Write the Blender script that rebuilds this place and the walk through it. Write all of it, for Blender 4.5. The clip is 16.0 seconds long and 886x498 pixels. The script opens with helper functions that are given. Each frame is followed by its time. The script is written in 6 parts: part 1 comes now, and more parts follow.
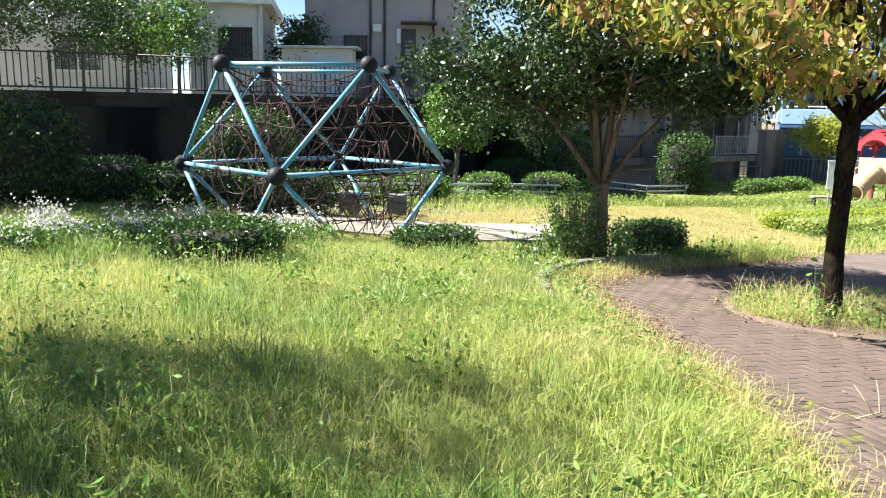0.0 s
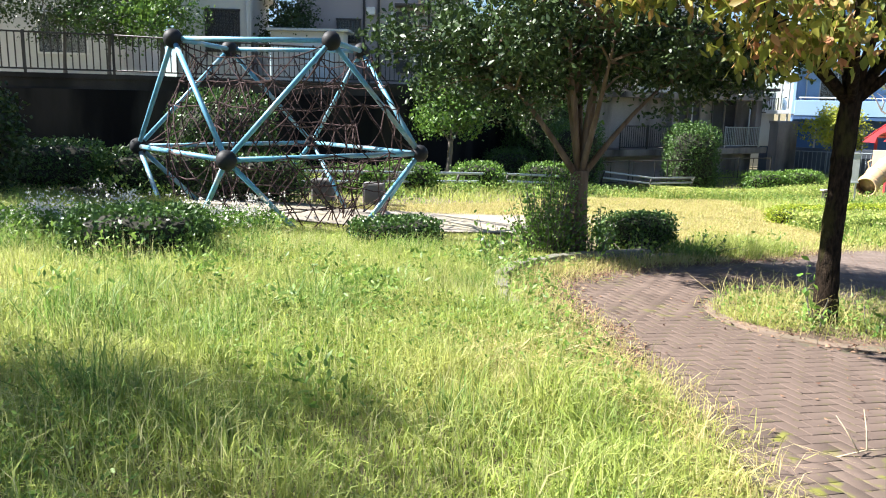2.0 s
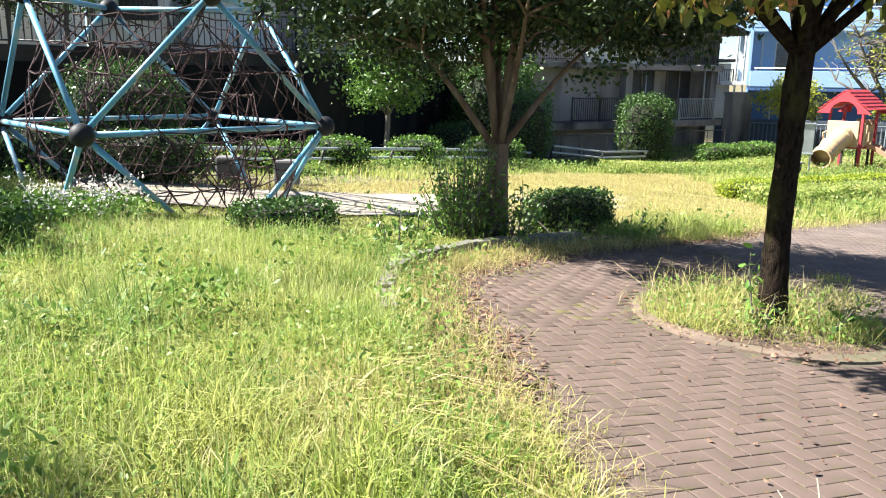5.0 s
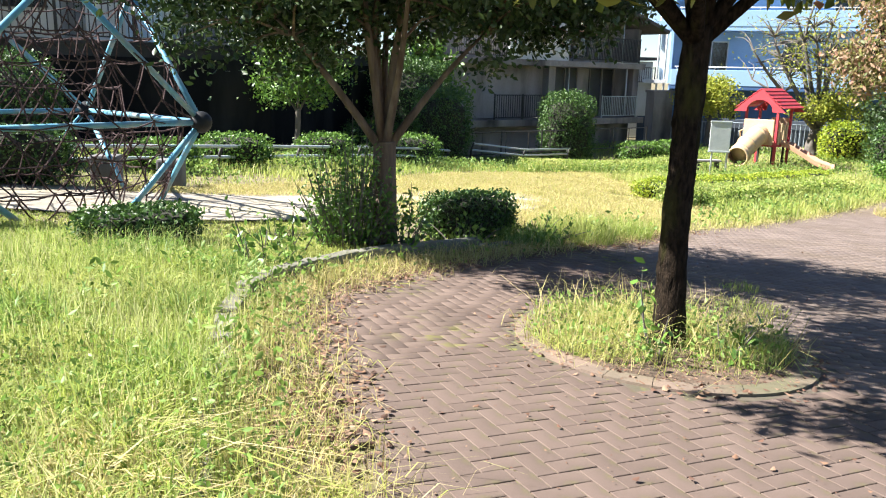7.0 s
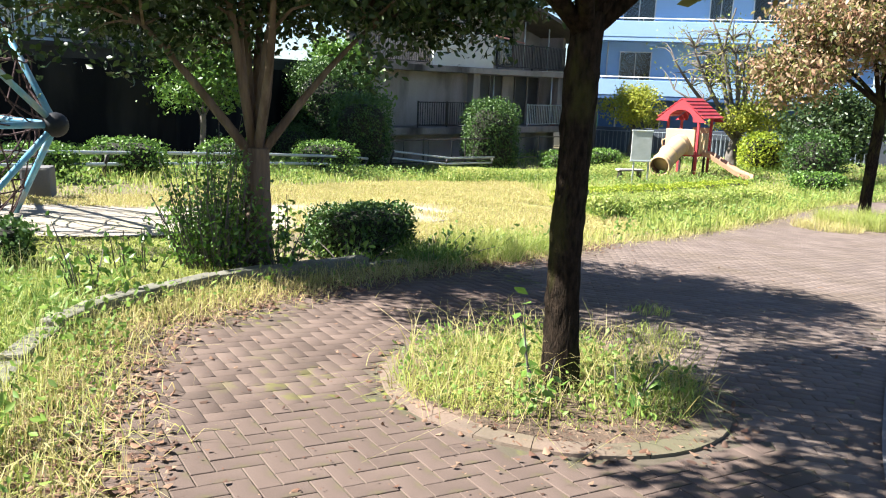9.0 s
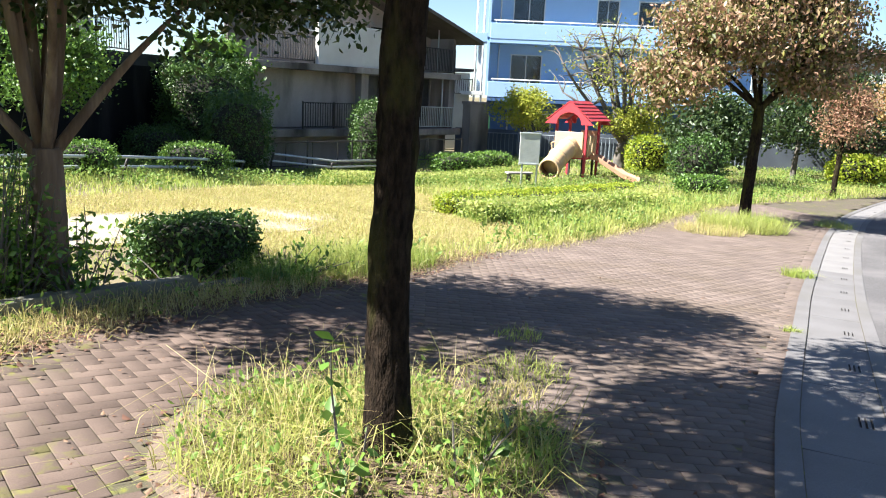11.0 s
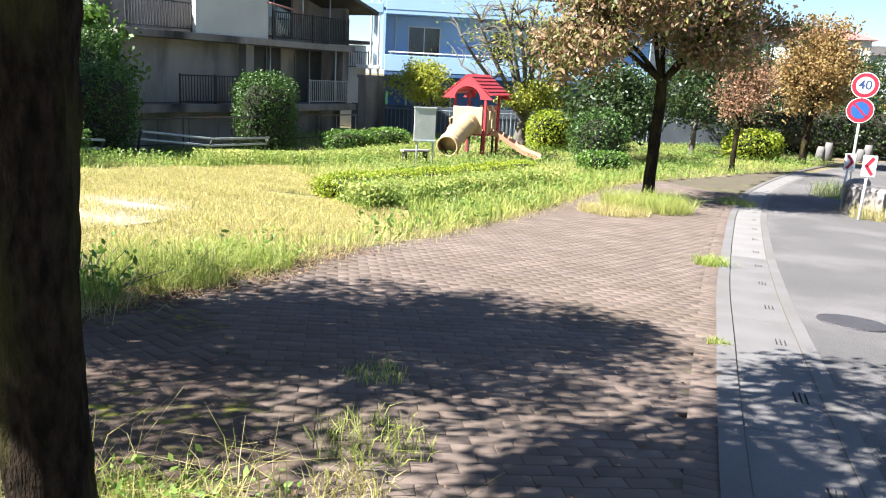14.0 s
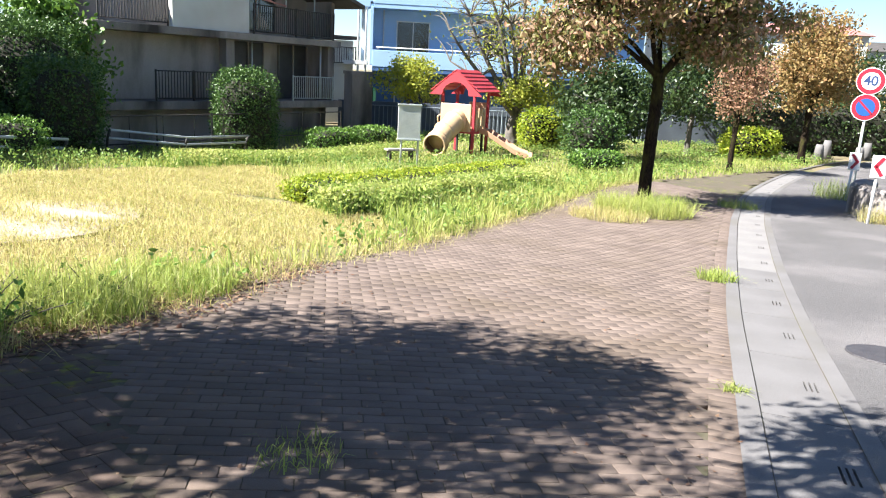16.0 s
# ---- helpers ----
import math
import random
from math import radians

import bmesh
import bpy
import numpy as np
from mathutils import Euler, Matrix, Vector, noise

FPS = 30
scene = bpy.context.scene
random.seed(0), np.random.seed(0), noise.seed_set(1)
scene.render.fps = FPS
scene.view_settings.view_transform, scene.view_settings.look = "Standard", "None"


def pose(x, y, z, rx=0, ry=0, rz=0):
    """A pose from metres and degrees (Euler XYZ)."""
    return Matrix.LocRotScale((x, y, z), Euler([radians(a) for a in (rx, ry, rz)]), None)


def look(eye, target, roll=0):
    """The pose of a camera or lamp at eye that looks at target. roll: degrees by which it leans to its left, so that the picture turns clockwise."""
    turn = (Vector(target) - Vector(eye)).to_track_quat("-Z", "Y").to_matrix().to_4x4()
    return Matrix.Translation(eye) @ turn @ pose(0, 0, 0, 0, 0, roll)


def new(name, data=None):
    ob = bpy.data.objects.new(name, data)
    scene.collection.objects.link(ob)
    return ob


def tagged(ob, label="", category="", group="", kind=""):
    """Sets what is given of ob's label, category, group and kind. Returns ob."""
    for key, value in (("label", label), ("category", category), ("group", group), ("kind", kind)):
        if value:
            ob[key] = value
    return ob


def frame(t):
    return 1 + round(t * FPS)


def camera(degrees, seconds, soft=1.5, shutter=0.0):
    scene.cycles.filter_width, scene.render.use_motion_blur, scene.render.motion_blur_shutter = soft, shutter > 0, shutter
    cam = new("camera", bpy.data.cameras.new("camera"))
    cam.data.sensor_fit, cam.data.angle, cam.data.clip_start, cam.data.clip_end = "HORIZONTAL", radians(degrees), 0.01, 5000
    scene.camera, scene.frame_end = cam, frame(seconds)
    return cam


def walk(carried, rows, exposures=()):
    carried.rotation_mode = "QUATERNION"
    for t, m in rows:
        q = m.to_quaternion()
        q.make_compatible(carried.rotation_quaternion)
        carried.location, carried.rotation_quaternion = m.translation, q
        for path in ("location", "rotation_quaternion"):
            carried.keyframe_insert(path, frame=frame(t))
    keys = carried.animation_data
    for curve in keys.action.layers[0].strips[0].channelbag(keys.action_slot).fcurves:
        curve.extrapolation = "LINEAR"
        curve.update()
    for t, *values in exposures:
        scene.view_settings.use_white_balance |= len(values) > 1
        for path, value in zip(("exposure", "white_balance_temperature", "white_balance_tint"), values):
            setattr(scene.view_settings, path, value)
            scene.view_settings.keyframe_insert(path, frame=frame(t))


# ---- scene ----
cam = camera(59.3, 16.0, soft=1.1)
METRES, EYE, TILT, LEAN, TURN = 8.41, 1.486, 0.0, 0.0, 0.0
ROWS = [
    (0.0, 0.0, 0.0, 0.0, 0.14, -10.14, -0.77),
    (0.5, 0.0202, 0.0276, -0.0066, 0.33, -10.22, -0.94),
    (1.0, 0.0374, 0.053, -0.0069, 0.54, -10.33, -1.03),
    (1.5, 0.0567, 0.0806, -0.0111, 0.89, -10.57, -1.14),
    (2.0, 0.0759, 0.1062, -0.0158, 1.17, -10.8, -1.19),
    (2.5, 0.0935, 0.1343, -0.0164, 1.38, -11.13, -1.1),
    (3.0, 0.1062, 0.1615, -0.0216, 1.35, -11.39, -1.01),
    (5.5, 0.1739, 0.2891, -0.0327, -2.79, -12.54, -0.82),
    (6.0, 0.1885, 0.3111, -0.0321, -4.05, -12.55, -0.92),
    (6.5, 0.2069, 0.3363, -0.0358, -5.32, -12.64, -1.09),
    (7.0, 0.2265, 0.3596, -0.0373, -6.44, -12.59, -1.29),
    (7.5, 0.246, 0.3844, -0.0384, -7.59, -12.48, -1.46),
    (8.0, 0.2609, 0.4079, -0.0432, -8.67, -12.34, -1.65),
    (8.5, 0.2777, 0.4327, -0.0411, -9.99, -12.07, -1.88),
    (9.0, 0.2951, 0.4547, -0.0455, -11.23, -11.86, -2.03),
    (9.5, 0.3183, 0.481, -0.0469, -12.98, -11.55, -2.14),
    (12.0, 0.4103, 0.6042, -0.0586, -21.85, -11.64, -2.92),
    (12.5, 0.4309, 0.631, -0.0592, -23.24, -11.89, -2.95),
    (13.0, 0.4486, 0.6591, -0.0641, -24.21, -12.24, -2.95),
    (13.5, 0.4678, 0.6887, -0.0626, -25.0, -12.46, -2.92),
    (14.0, 0.4854, 0.7127, -0.0676, -25.43, -12.68, -2.9),
    (14.5, 0.5072, 0.7406, -0.0696, -25.69, -12.8, -2.92),
    (15.0, 0.5257, 0.7634, -0.0704, -25.79, -12.88, -2.92),
    (15.5, 0.5457, 0.7921, -0.0738, -25.89, -12.92, -2.92),
    (16.0, 0.5634, 0.8169, -0.0716, -25.91, -12.87, -2.91),
]
walk(cam, [(t, pose(0, 0, EYE, TILT, LEAN, TURN) @ pose(METRES * x, METRES * y, METRES * z, 90 + pitch, roll, yaw)) for t, x, y, z, yaw, pitch, roll in ROWS])

# ---- world and sun ----
SUN_EL = radians(44)
SHADOW = Vector((0.995, -0.10, 0))          # way in which shadows fall on the ground
to_sun = Vector((-SHADOW.x * math.cos(SUN_EL), -SHADOW.y * math.cos(SUN_EL), math.sin(SUN_EL)))
world = bpy.data.worlds.new("world")
scene.world = world
world.use_nodes = True
wn = world.node_tree
sky = wn.nodes.new("ShaderNodeTexSky")
sky.sky_type, sky.sun_disc = "NISHITA", False
sky.sun_elevation, sky.air_density, sky.dust_density, sky.ozone_density = SUN_EL, 0.75, 0.2, 3.0
sky.sun_rotation = math.atan2(to_sun.x, to_sun.y)
wn.links.new(sky.outputs[0], wn.nodes["Background"].inputs[0])
wn.nodes["Background"].inputs[1].default_value = 0.05
sun = new("sun", bpy.data.lights.new("sun", "SUN"))
sun.data.energy, sun.data.angle, sun.data.color = 5.0, radians(0.53), (1.0, 0.972, 0.93)
sun.matrix_world = look(to_sun * 50, (0, 0, 0))
scene.view_settings.exposure = 2.04

# ---- materials ----
def nodes(name):
    m = bpy.data.materials.new(name)
    m.use_nodes = True
    return m, m.node_tree, m.node_tree.nodes["Principled BSDF"]


def mix_rgb(nt, fac, a, b, mode="MIX"):
    n = nt.nodes.new("ShaderNodeMix")
    n.data_type, n.blend_type = "RGBA", mode
    for sock, v in ((n.inputs[0], fac), (n.inputs[6], a), (n.inputs[7], b)):
        if isinstance(v, bpy.types.NodeSocket):
            nt.links.new(v, sock)
        elif isinstance(v, (int, float)):
            sock.default_value = v
        else:
            sock.default_value = (*v, 1)
    return n.outputs[2]


def noise_tex(nt, scale, detail=4, coord="Object", stretch=None):
    c = nt.nodes.new("ShaderNodeTexCoord")
    n = nt.nodes.new("ShaderNodeTexNoise")
    n.inputs["Scale"].default_value, n.inputs["Detail"].default_value = scale, detail
    src = c.outputs[coord]
    if stretch:
        mp = nt.nodes.new("ShaderNodeMapping")
        mp.inputs["Scale"].default_value = stretch
        nt.links.new(src, mp.inputs[0])
        src = mp.outputs[0]
    nt.links.new(src, n.inputs[0])
    return n.outputs[0]


def ramp(nt, src, lo, hi):
    n = nt.nodes.new("ShaderNodeMapRange")
    n.inputs[1].default_value, n.inputs[2].default_value = lo, hi
    nt.links.new(src, n.inputs[0])
    return n.outputs[0]


def mat(name, col, col2=None, scale=6.0, rough=0.8, metal=0.0, bump=0.2, grain=60.0, stain=None, stretch=None, vary=0.0, stain_scale=0.7, spec=0.5, speck=0.8):
    """A surface with a coarse blend of two colours, fine grain, stains and relief."""
    m, nt, b = nodes(name)
    col2 = col2 or tuple(c * 0.7 for c in col)
    big = noise_tex(nt, scale, 5, stretch=stretch)
    out = mix_rgb(nt, ramp(nt, big, 0.35, 0.65), col, col2)
    fine = noise_tex(nt, grain, 4, stretch=stretch if bump >= 0.5 else None)
    out = mix_rgb(nt, ramp(nt, fine, 0.3, 0.7), mix_rgb(nt, 1.0, out, (speck, speck, speck), "MULTIPLY"), out)
    if stain:
        st = noise_tex(nt, stain_scale, 6, stretch=stretch)
        out = mix_rgb(nt, ramp(nt, st, 0.5, 0.68), out, stain)
    if vary:
        oi = nt.nodes.new("ShaderNodeObjectInfo")
        hs = nt.nodes.new("ShaderNodeHueSaturation")
        nt.links.new(ramp(nt, oi.outputs["Random"], 0, 1), hs.inputs["Fac"])
        hs.inputs["Fac"].default_value = 1
        v = nt.nodes.new("ShaderNodeMapRange")
        v.inputs[3].default_value, v.inputs[4].default_value = 1 - vary, 1 + vary
        nt.links.new(oi.outputs["Random"], v.inputs[0])
        for link in list(hs.inputs["Fac"].links):
            nt.links.remove(link)
        nt.links.new(v.outputs[0], hs.inputs["Value"])
        nt.links.new(out, hs.inputs["Color"])
        out = hs.outputs[0]
    nt.links.new(out, b.inputs["Base Color"])
    b.inputs["Roughness"].default_value, b.inputs["Metallic"].default_value = rough, metal
    b.inputs["Specular IOR Level"].default_value = spec
    if bump:
        bp = nt.nodes.new("ShaderNodeBump")
        bp.inputs["Strength"].default_value, bp.inputs["Distance"].default_value = bump, 0.02
        nt.links.new(fine, bp.inputs["Height"])
        nt.links.new(bp.outputs[0], b.inputs["Normal"])
    return m


def leaf_mat(name, stops, rough=0.5, through_light=0.35, patch=None, patch_scale=0.5, gloss=0.35):
    """Leaves and blades: each island picks its colour from the stops; some light passes through."""
    m, nt, b = nodes(name)
    geo = nt.nodes.new("ShaderNodeNewGeometry")
    cr = nt.nodes.new("ShaderNodeValToRGB")
    el = cr.color_ramp.elements
    while len(el) < len(stops):
        el.new(0.5)
    for i, c in enumerate(stops):
        el[i].position = i / max(1, len(stops) - 1)
        el[i].color = (*c, 1)
    nt.links.new(geo.outputs["Random Per Island"], cr.inputs[0])
    out = cr.outputs[0]
    if patch:
        out = mix_rgb(nt, ramp(nt, noise_tex(nt, patch_scale, 3), 0.42, 0.62), out, mix_rgb(nt, 0.5, out, patch))
    nt.links.new(out, b.inputs["Base Color"])
    b.inputs["Roughness"].default_value = rough
    b.inputs["Specular IOR Level"].default_value = gloss
    tr = nt.nodes.new("ShaderNodeBsdfTranslucent")
    nt.links.new(out, tr.inputs[0])
    mx = nt.nodes.new("ShaderNodeMixShader")
    mx.inputs[0].default_value = through_light
    nt.links.new(b.outputs[0], mx.inputs[1])
    nt.links.new(tr.outputs[0], mx.inputs[2])
    nt.links.new(mx.outputs[0], nt.nodes["Material Output"].inputs[0])
    return m


def glass_mat(name, tint):
    m, nt, b = nodes(name)
    b.inputs["Base Color"].default_value = (*tint, 1)
    b.inputs["Roughness"].default_value = 0.08
    b.inputs["Specular IOR Level"].default_value = 0.8
    return m


M_SOIL = mat("soil", (0.22, 0.175, 0.10), (0.15, 0.12, 0.065), 1.2, 0.95, stain=(0.13, 0.14, 0.04), grain=40)
M_MULCH = mat("leafy_soil", (0.13, 0.085, 0.055), (0.085, 0.058, 0.038), 9.0, 0.95, grain=60, bump=0.6, stain=(0.19, 0.13, 0.09), stain_scale=5.0)
M_SAND = mat("pale_sand", (0.36, 0.315, 0.26), (0.30, 0.26, 0.20), 2.0, 0.95, stain=(0.38, 0.33, 0.22), grain=90)
M_JOINT = mat("joint_sand", (0.115, 0.088, 0.068), (0.085, 0.078, 0.042), 3.0, 0.95, grain=120)
M_BRICK = mat("paver", (0.160, 0.117, 0.096), (0.120, 0.087, 0.071), 2.6, 0.92, stain=(0.092, 0.072, 0.055), stain_scale=1.1, grain=170, vary=0.09, bump=0.16, speck=0.72, spec=0.2)
M_ASPHALT = mat("asphalt", (0.172, 0.163, 0.162), (0.150, 0.143, 0.142), 0.8, 0.9, grain=95, speck=0.45, bump=0.5, stain=(0.162, 0.152, 0.150), spec=0.25)
M_CONC = mat("pale_concrete", (0.19, 0.182, 0.18), (0.16, 0.153, 0.15), 2.0, 0.85, grain=110, bump=0.2, stain=(0.14, 0.132, 0.12), spec=0.3)
M_KERB = mat("kerb_concrete", (0.20, 0.188, 0.15), (0.13, 0.13, 0.085), 3.0, 0.9, grain=80, stain=(0.10, 0.115, 0.045), stain_scale=2.0)
M_WALLC = mat("stained_concrete", (0.34, 0.305, 0.285), (0.23, 0.208, 0.194), 0.9, 0.9, grain=30, stain=(0.045, 0.041, 0.039), stretch=(1, 1, 0.25), spec=0.2)
# upper band and coping: the wall's shade is put into this dark grey
M_WALLU = mat("shade_dark_concrete", (0.058, 0.056, 0.056), (0.030, 0.029, 0.029), 0.9, 0.95, grain=30, stain=(0.018, 0.018, 0.018), stretch=(1, 1, 0.25), spec=0.2)
# lower wall: deep shade is put into this near-black, along with soot
M_WALLB = mat("sooty_deep_shade_concrete", (0.010, 0.010, 0.011), (0.006, 0.006, 0.007), 0.8, 0.95, grain=30, stain=(0.03, 0.028, 0.026), stretch=(1, 1, 0.25), spec=0.1)
M_BARK_A = mat("smooth_bark", (0.11, 0.075, 0.055), (0.21, 0.155, 0.115), 9.0, 0.85, grain=50, stretch=(1, 1, 0.12), bump=0.7, spec=0.2)
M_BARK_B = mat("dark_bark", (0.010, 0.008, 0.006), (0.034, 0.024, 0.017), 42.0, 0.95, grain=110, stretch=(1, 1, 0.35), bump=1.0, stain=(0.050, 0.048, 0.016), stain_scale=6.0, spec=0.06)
M_TWIG = mat("grey_twig", (0.15, 0.13, 0.11), (0.10, 0.09, 0.08), 8.0, 0.9)
M_BLUE = mat("blue_painted_steel", (0.11, 0.32, 0.46), (0.15, 0.36, 0.48), 3.0, 0.42, grain=30, bump=0.05, stain=(0.30, 0.36, 0.36), stain_scale=4.0)
M_RUBBER = mat("black_rubber", (0.012, 0.013, 0.015), (0.02, 0.02, 0.022), 8.0, 0.6, bump=0.1, spec=0.25)
M_ROPE = mat("faded_red_rope", (0.04, 0.023, 0.023), (0.11, 0.075, 0.072), 30.0, 0.9, spec=0.15)
M_RAIL = mat("galvanised_rail", (0.56, 0.60, 0.59), (0.46, 0.50, 0.50), 4.0, 0.5, metal=0.2, bump=0.05)
M_IRON = mat("dark_iron", (0.035, 0.033, 0.032), (0.05, 0.045, 0.04), 6.0, 0.5, metal=0.3, bump=0.05)
M_WHITEWALL = mat("white_render", (0.66, 0.66, 0.63), (0.58, 0.58, 0.55), 0.8, 0.85, grain=70, bump=0.1, stain=(0.50, 0.49, 0.46))
M_GREYWALL = mat("mauve_grey_render", (0.40, 0.365, 0.365), (0.35, 0.32, 0.32), 0.7, 0.9, grain=70, bump=0.1, stain=(0.30, 0.27, 0.27))
M_BLUEWALL = mat("pale_blue_render", (0.40, 0.60, 0.86), (0.36, 0.56, 0.82), 0.6, 0.8, grain=60, bump=0.08)
M_NAVYWALL = mat("deep_blue_render", (0.075, 0.16, 0.34), (0.065, 0.14, 0.30), 0.7, 0.8, grain=60, bump=0.08)
M_OLDWALL = mat("grimy_render", (0.38, 0.35, 0.335), (0.26, 0.24, 0.23), 0.8, 0.9, grain=40, stain=(0.09, 0.082, 0.078), stretch=(1, 1, 0.3), spec=0.2)
M_ROOF = mat("dark_roof", (0.06, 0.055, 0.052), (0.09, 0.08, 0.075), 2.0, 0.8)
M_REDROOF = mat("pink_roof_sheet", (0.42, 0.19, 0.17), (0.36, 0.16, 0.145), 1.5, 0.7)
M_WHITE = mat("white_paint", (0.78, 0.78, 0.76), (0.70, 0.70, 0.68), 4.0, 0.5, bump=0.05)
M_SHUTTER = mat("dark_shutter", (0.05, 0.05, 0.055), (0.035, 0.035, 0.04), 3.0, 0.5)
M_GLASS = glass_mat("dark_window_glass", (0.02, 0.028, 0.03))
M_REDPLASTIC = mat("red_plastic", (0.48, 0.045, 0.06), (0.42, 0.04, 0.05), 3.0, 0.45, bump=0.03)
M_TAN = mat("tan_plastic", (0.60, 0.43, 0.25), (0.54, 0.38, 0.22), 3.0, 0.5, bump=0.03)
M_DARKIN = mat("tube_inside", (0.16, 0.08, 0.05), (0.12, 0.06, 0.04), 3.0, 0.7)
M_SIGNRED = mat("sign_red", (0.42, 0.02, 0.045), (0.38, 0.02, 0.04), 4.0, 0.4, bump=0)
M_SIGNBLUE = mat("sign_blue", (0.02, 0.10, 0.42), (0.02, 0.09, 0.38), 4.0, 0.4, bump=0)
M_SIGNDARK = mat("sign_numeral_blue", (0.03, 0.06, 0.17), (0.03, 0.06, 0.15), 4.0, 0.5, bump=0)
M_GREENPANEL = mat("green_net", (0.01, 0.10, 0.045), (0.01, 0.08, 0.04), 3.0, 0.8)
M_DRYLEAF = leaf_mat("fallen_leaves", [(0.13, 0.065, 0.042), (0.20, 0.115, 0.072), (0.29, 0.19, 0.125), (0.085, 0.05, 0.036), (0.15, 0.075, 0.05)], 0.8, 0.15)
M_GRASS = leaf_mat("tall_meadow_grass", [(0.16, 0.25, 0.045), (0.30, 0.38, 0.07), (0.40, 0.45, 0.11), (0.24, 0.35, 0.085), (0.52, 0.49, 0.23)], 0.6, 0.45, patch=(0.52, 0.50, 0.17), patch_scale=0.55, gloss=0.25)
def mossy(m):
    """Adds yellow-green moss in small patches to a paving material."""
    nt = m.node_tree
    b = nt.nodes["Principled BSDF"]
    src = b.inputs["Base Color"].links[0].from_socket
    fac = ramp(nt, noise_tex(nt, 9.0, 5), 0.55, 0.66)
    where = ramp(nt, noise_tex(nt, 0.55, 2), 0.50, 0.62)
    mul = nt.nodes.new("ShaderNodeMath")
    mul.operation = "MULTIPLY"
    nt.links.new(fac, mul.inputs[0])
    nt.links.new(where, mul.inputs[1])
    nt.links.new(mix_rgb(nt, mul.outputs[0], src, (0.16, 0.17, 0.025)), b.inputs["Base Color"])
mossy(M_JOINT)
M_GRASSDRY = leaf_mat("dry_straw_grass", [(0.54, 0.44, 0.20), (0.43, 0.40, 0.13), (0.60, 0.51, 0.28), (0.34, 0.38, 0.09), (0.46, 0.34, 0.18)], 0.7, 0.4, gloss=0.2)
M_CLUMP = leaf_mat("deep_green_grass", [(0.09, 0.18, 0.035), (0.16, 0.26, 0.055), (0.24, 0.34, 0.08), (0.34, 0.40, 0.13)], 0.5, 0.4)
M_WEED = leaf_mat("broadleaf_weeds", [(0.10, 0.18, 0.035), (0.17, 0.28, 0.05), (0.25, 0.36, 0.08), (0.14, 0.23, 0.06)], 0.5, 0.4)
M_MYRTLE = leaf_mat("dark_glossy_leaves", [(0.018, 0.040, 0.012), (0.034, 0.062, 0.018), (0.055, 0.092, 0.025), (0.026, 0.050, 0.018)], 0.42, 0.14, gloss=0.35)
M_HEDGE = leaf_mat("clipped_hedge_leaves", [(0.028, 0.068, 0.016), (0.05, 0.105, 0.022), (0.085, 0.155, 0.03), (0.038, 0.08, 0.024)], 0.42, 0.18, gloss=0.38)
M_LIME = leaf_mat("lime_hedge_leaves", [(0.26, 0.36, 0.03), (0.38, 0.44, 0.04), (0.17, 0.27, 0.03), (0.48, 0.48, 0.05)], 0.5, 0.4)
M_BUSH = leaf_mat("bright_shrub_leaves", [(0.05, 0.11, 0.022), (0.10, 0.20, 0.032), (0.17, 0.29, 0.045), (0.07, 0.14, 0.035)], 0.42, 0.26, gloss=0.38)
M_AUTUMN = leaf_mat("turning_leaves", [(0.30, 0.16, 0.09), (0.42, 0.26, 0.17), (0.16, 0.17, 0.045), (0.07, 0.09, 0.024), (0.46, 0.30, 0.20), (0.11, 0.12, 0.032), (0.22, 0.21, 0.055), (0.34, 0.18, 0.13), (0.13, 0.14, 0.04)], 0.5, 0.3)
M_TURNING = leaf_mat("yellow_green_turning_leaves", [(0.20, 0.24, 0.035), (0.30, 0.29, 0.05), (0.11, 0.15, 0.03), (0.16, 0.20, 0.035), (0.50, 0.22, 0.12), (0.38, 0.36, 0.06), (0.08, 0.115, 0.025), (0.46, 0.30, 0.10)], 0.5, 0.42)
M_RUST = leaf_mat("rusty_brown_leaves", [(0.30, 0.15, 0.09), (0.38, 0.21, 0.13), (0.24, 0.14, 0.09), (0.20, 0.17, 0.07)], 0.6, 0.35)
M_GOLD = leaf_mat("gold_brown_leaves", [(0.30, 0.20, 0.075), (0.36, 0.25, 0.10), (0.24, 0.18, 0.06), (0.33, 0.18, 0.08), (0.18, 0.14, 0.05)], 0.55, 0.4)
M_YELLOWGREEN = leaf_mat("yellow_green_leaves", [(0.30, 0.34, 0.04), (0.40, 0.40, 0.06), (0.20, 0.27, 0.04)], 0.5, 0.4)
M_DARKTREE = leaf_mat("deep_green_leaves", [(0.02, 0.042, 0.014), (0.036, 0.062, 0.018), (0.052, 0.085, 0.022), (0.028, 0.05, 0.02)], 0.4, 0.25)
M_PETAL = leaf_mat("white_petals", [(0.62, 0.60, 0.55), (0.70, 0.66, 0.62)], 0.6, 0.3)
M_PINK = leaf_mat("pink_petals", [(0.55, 0.10, 0.16), (0.65, 0.18, 0.25)], 0.6, 0.3)


# ---- building helpers ----
def smooth_drop(u):
    if u > 1.42:
        return 1.42 + 1.13 * (1 - math.exp(-(u - 1.42) / 1.7))
    if u < 0:
        return -0.8 * (1 - math.exp(u / 0.8))
    return u


def gz(x, y):
    """Height of the sloping ground."""
    return -smooth_drop(0.062 * x + 0.0438 * y) - 0.7 * math.exp(-((x - 8) ** 2 + (y - 34) ** 2) / 32)


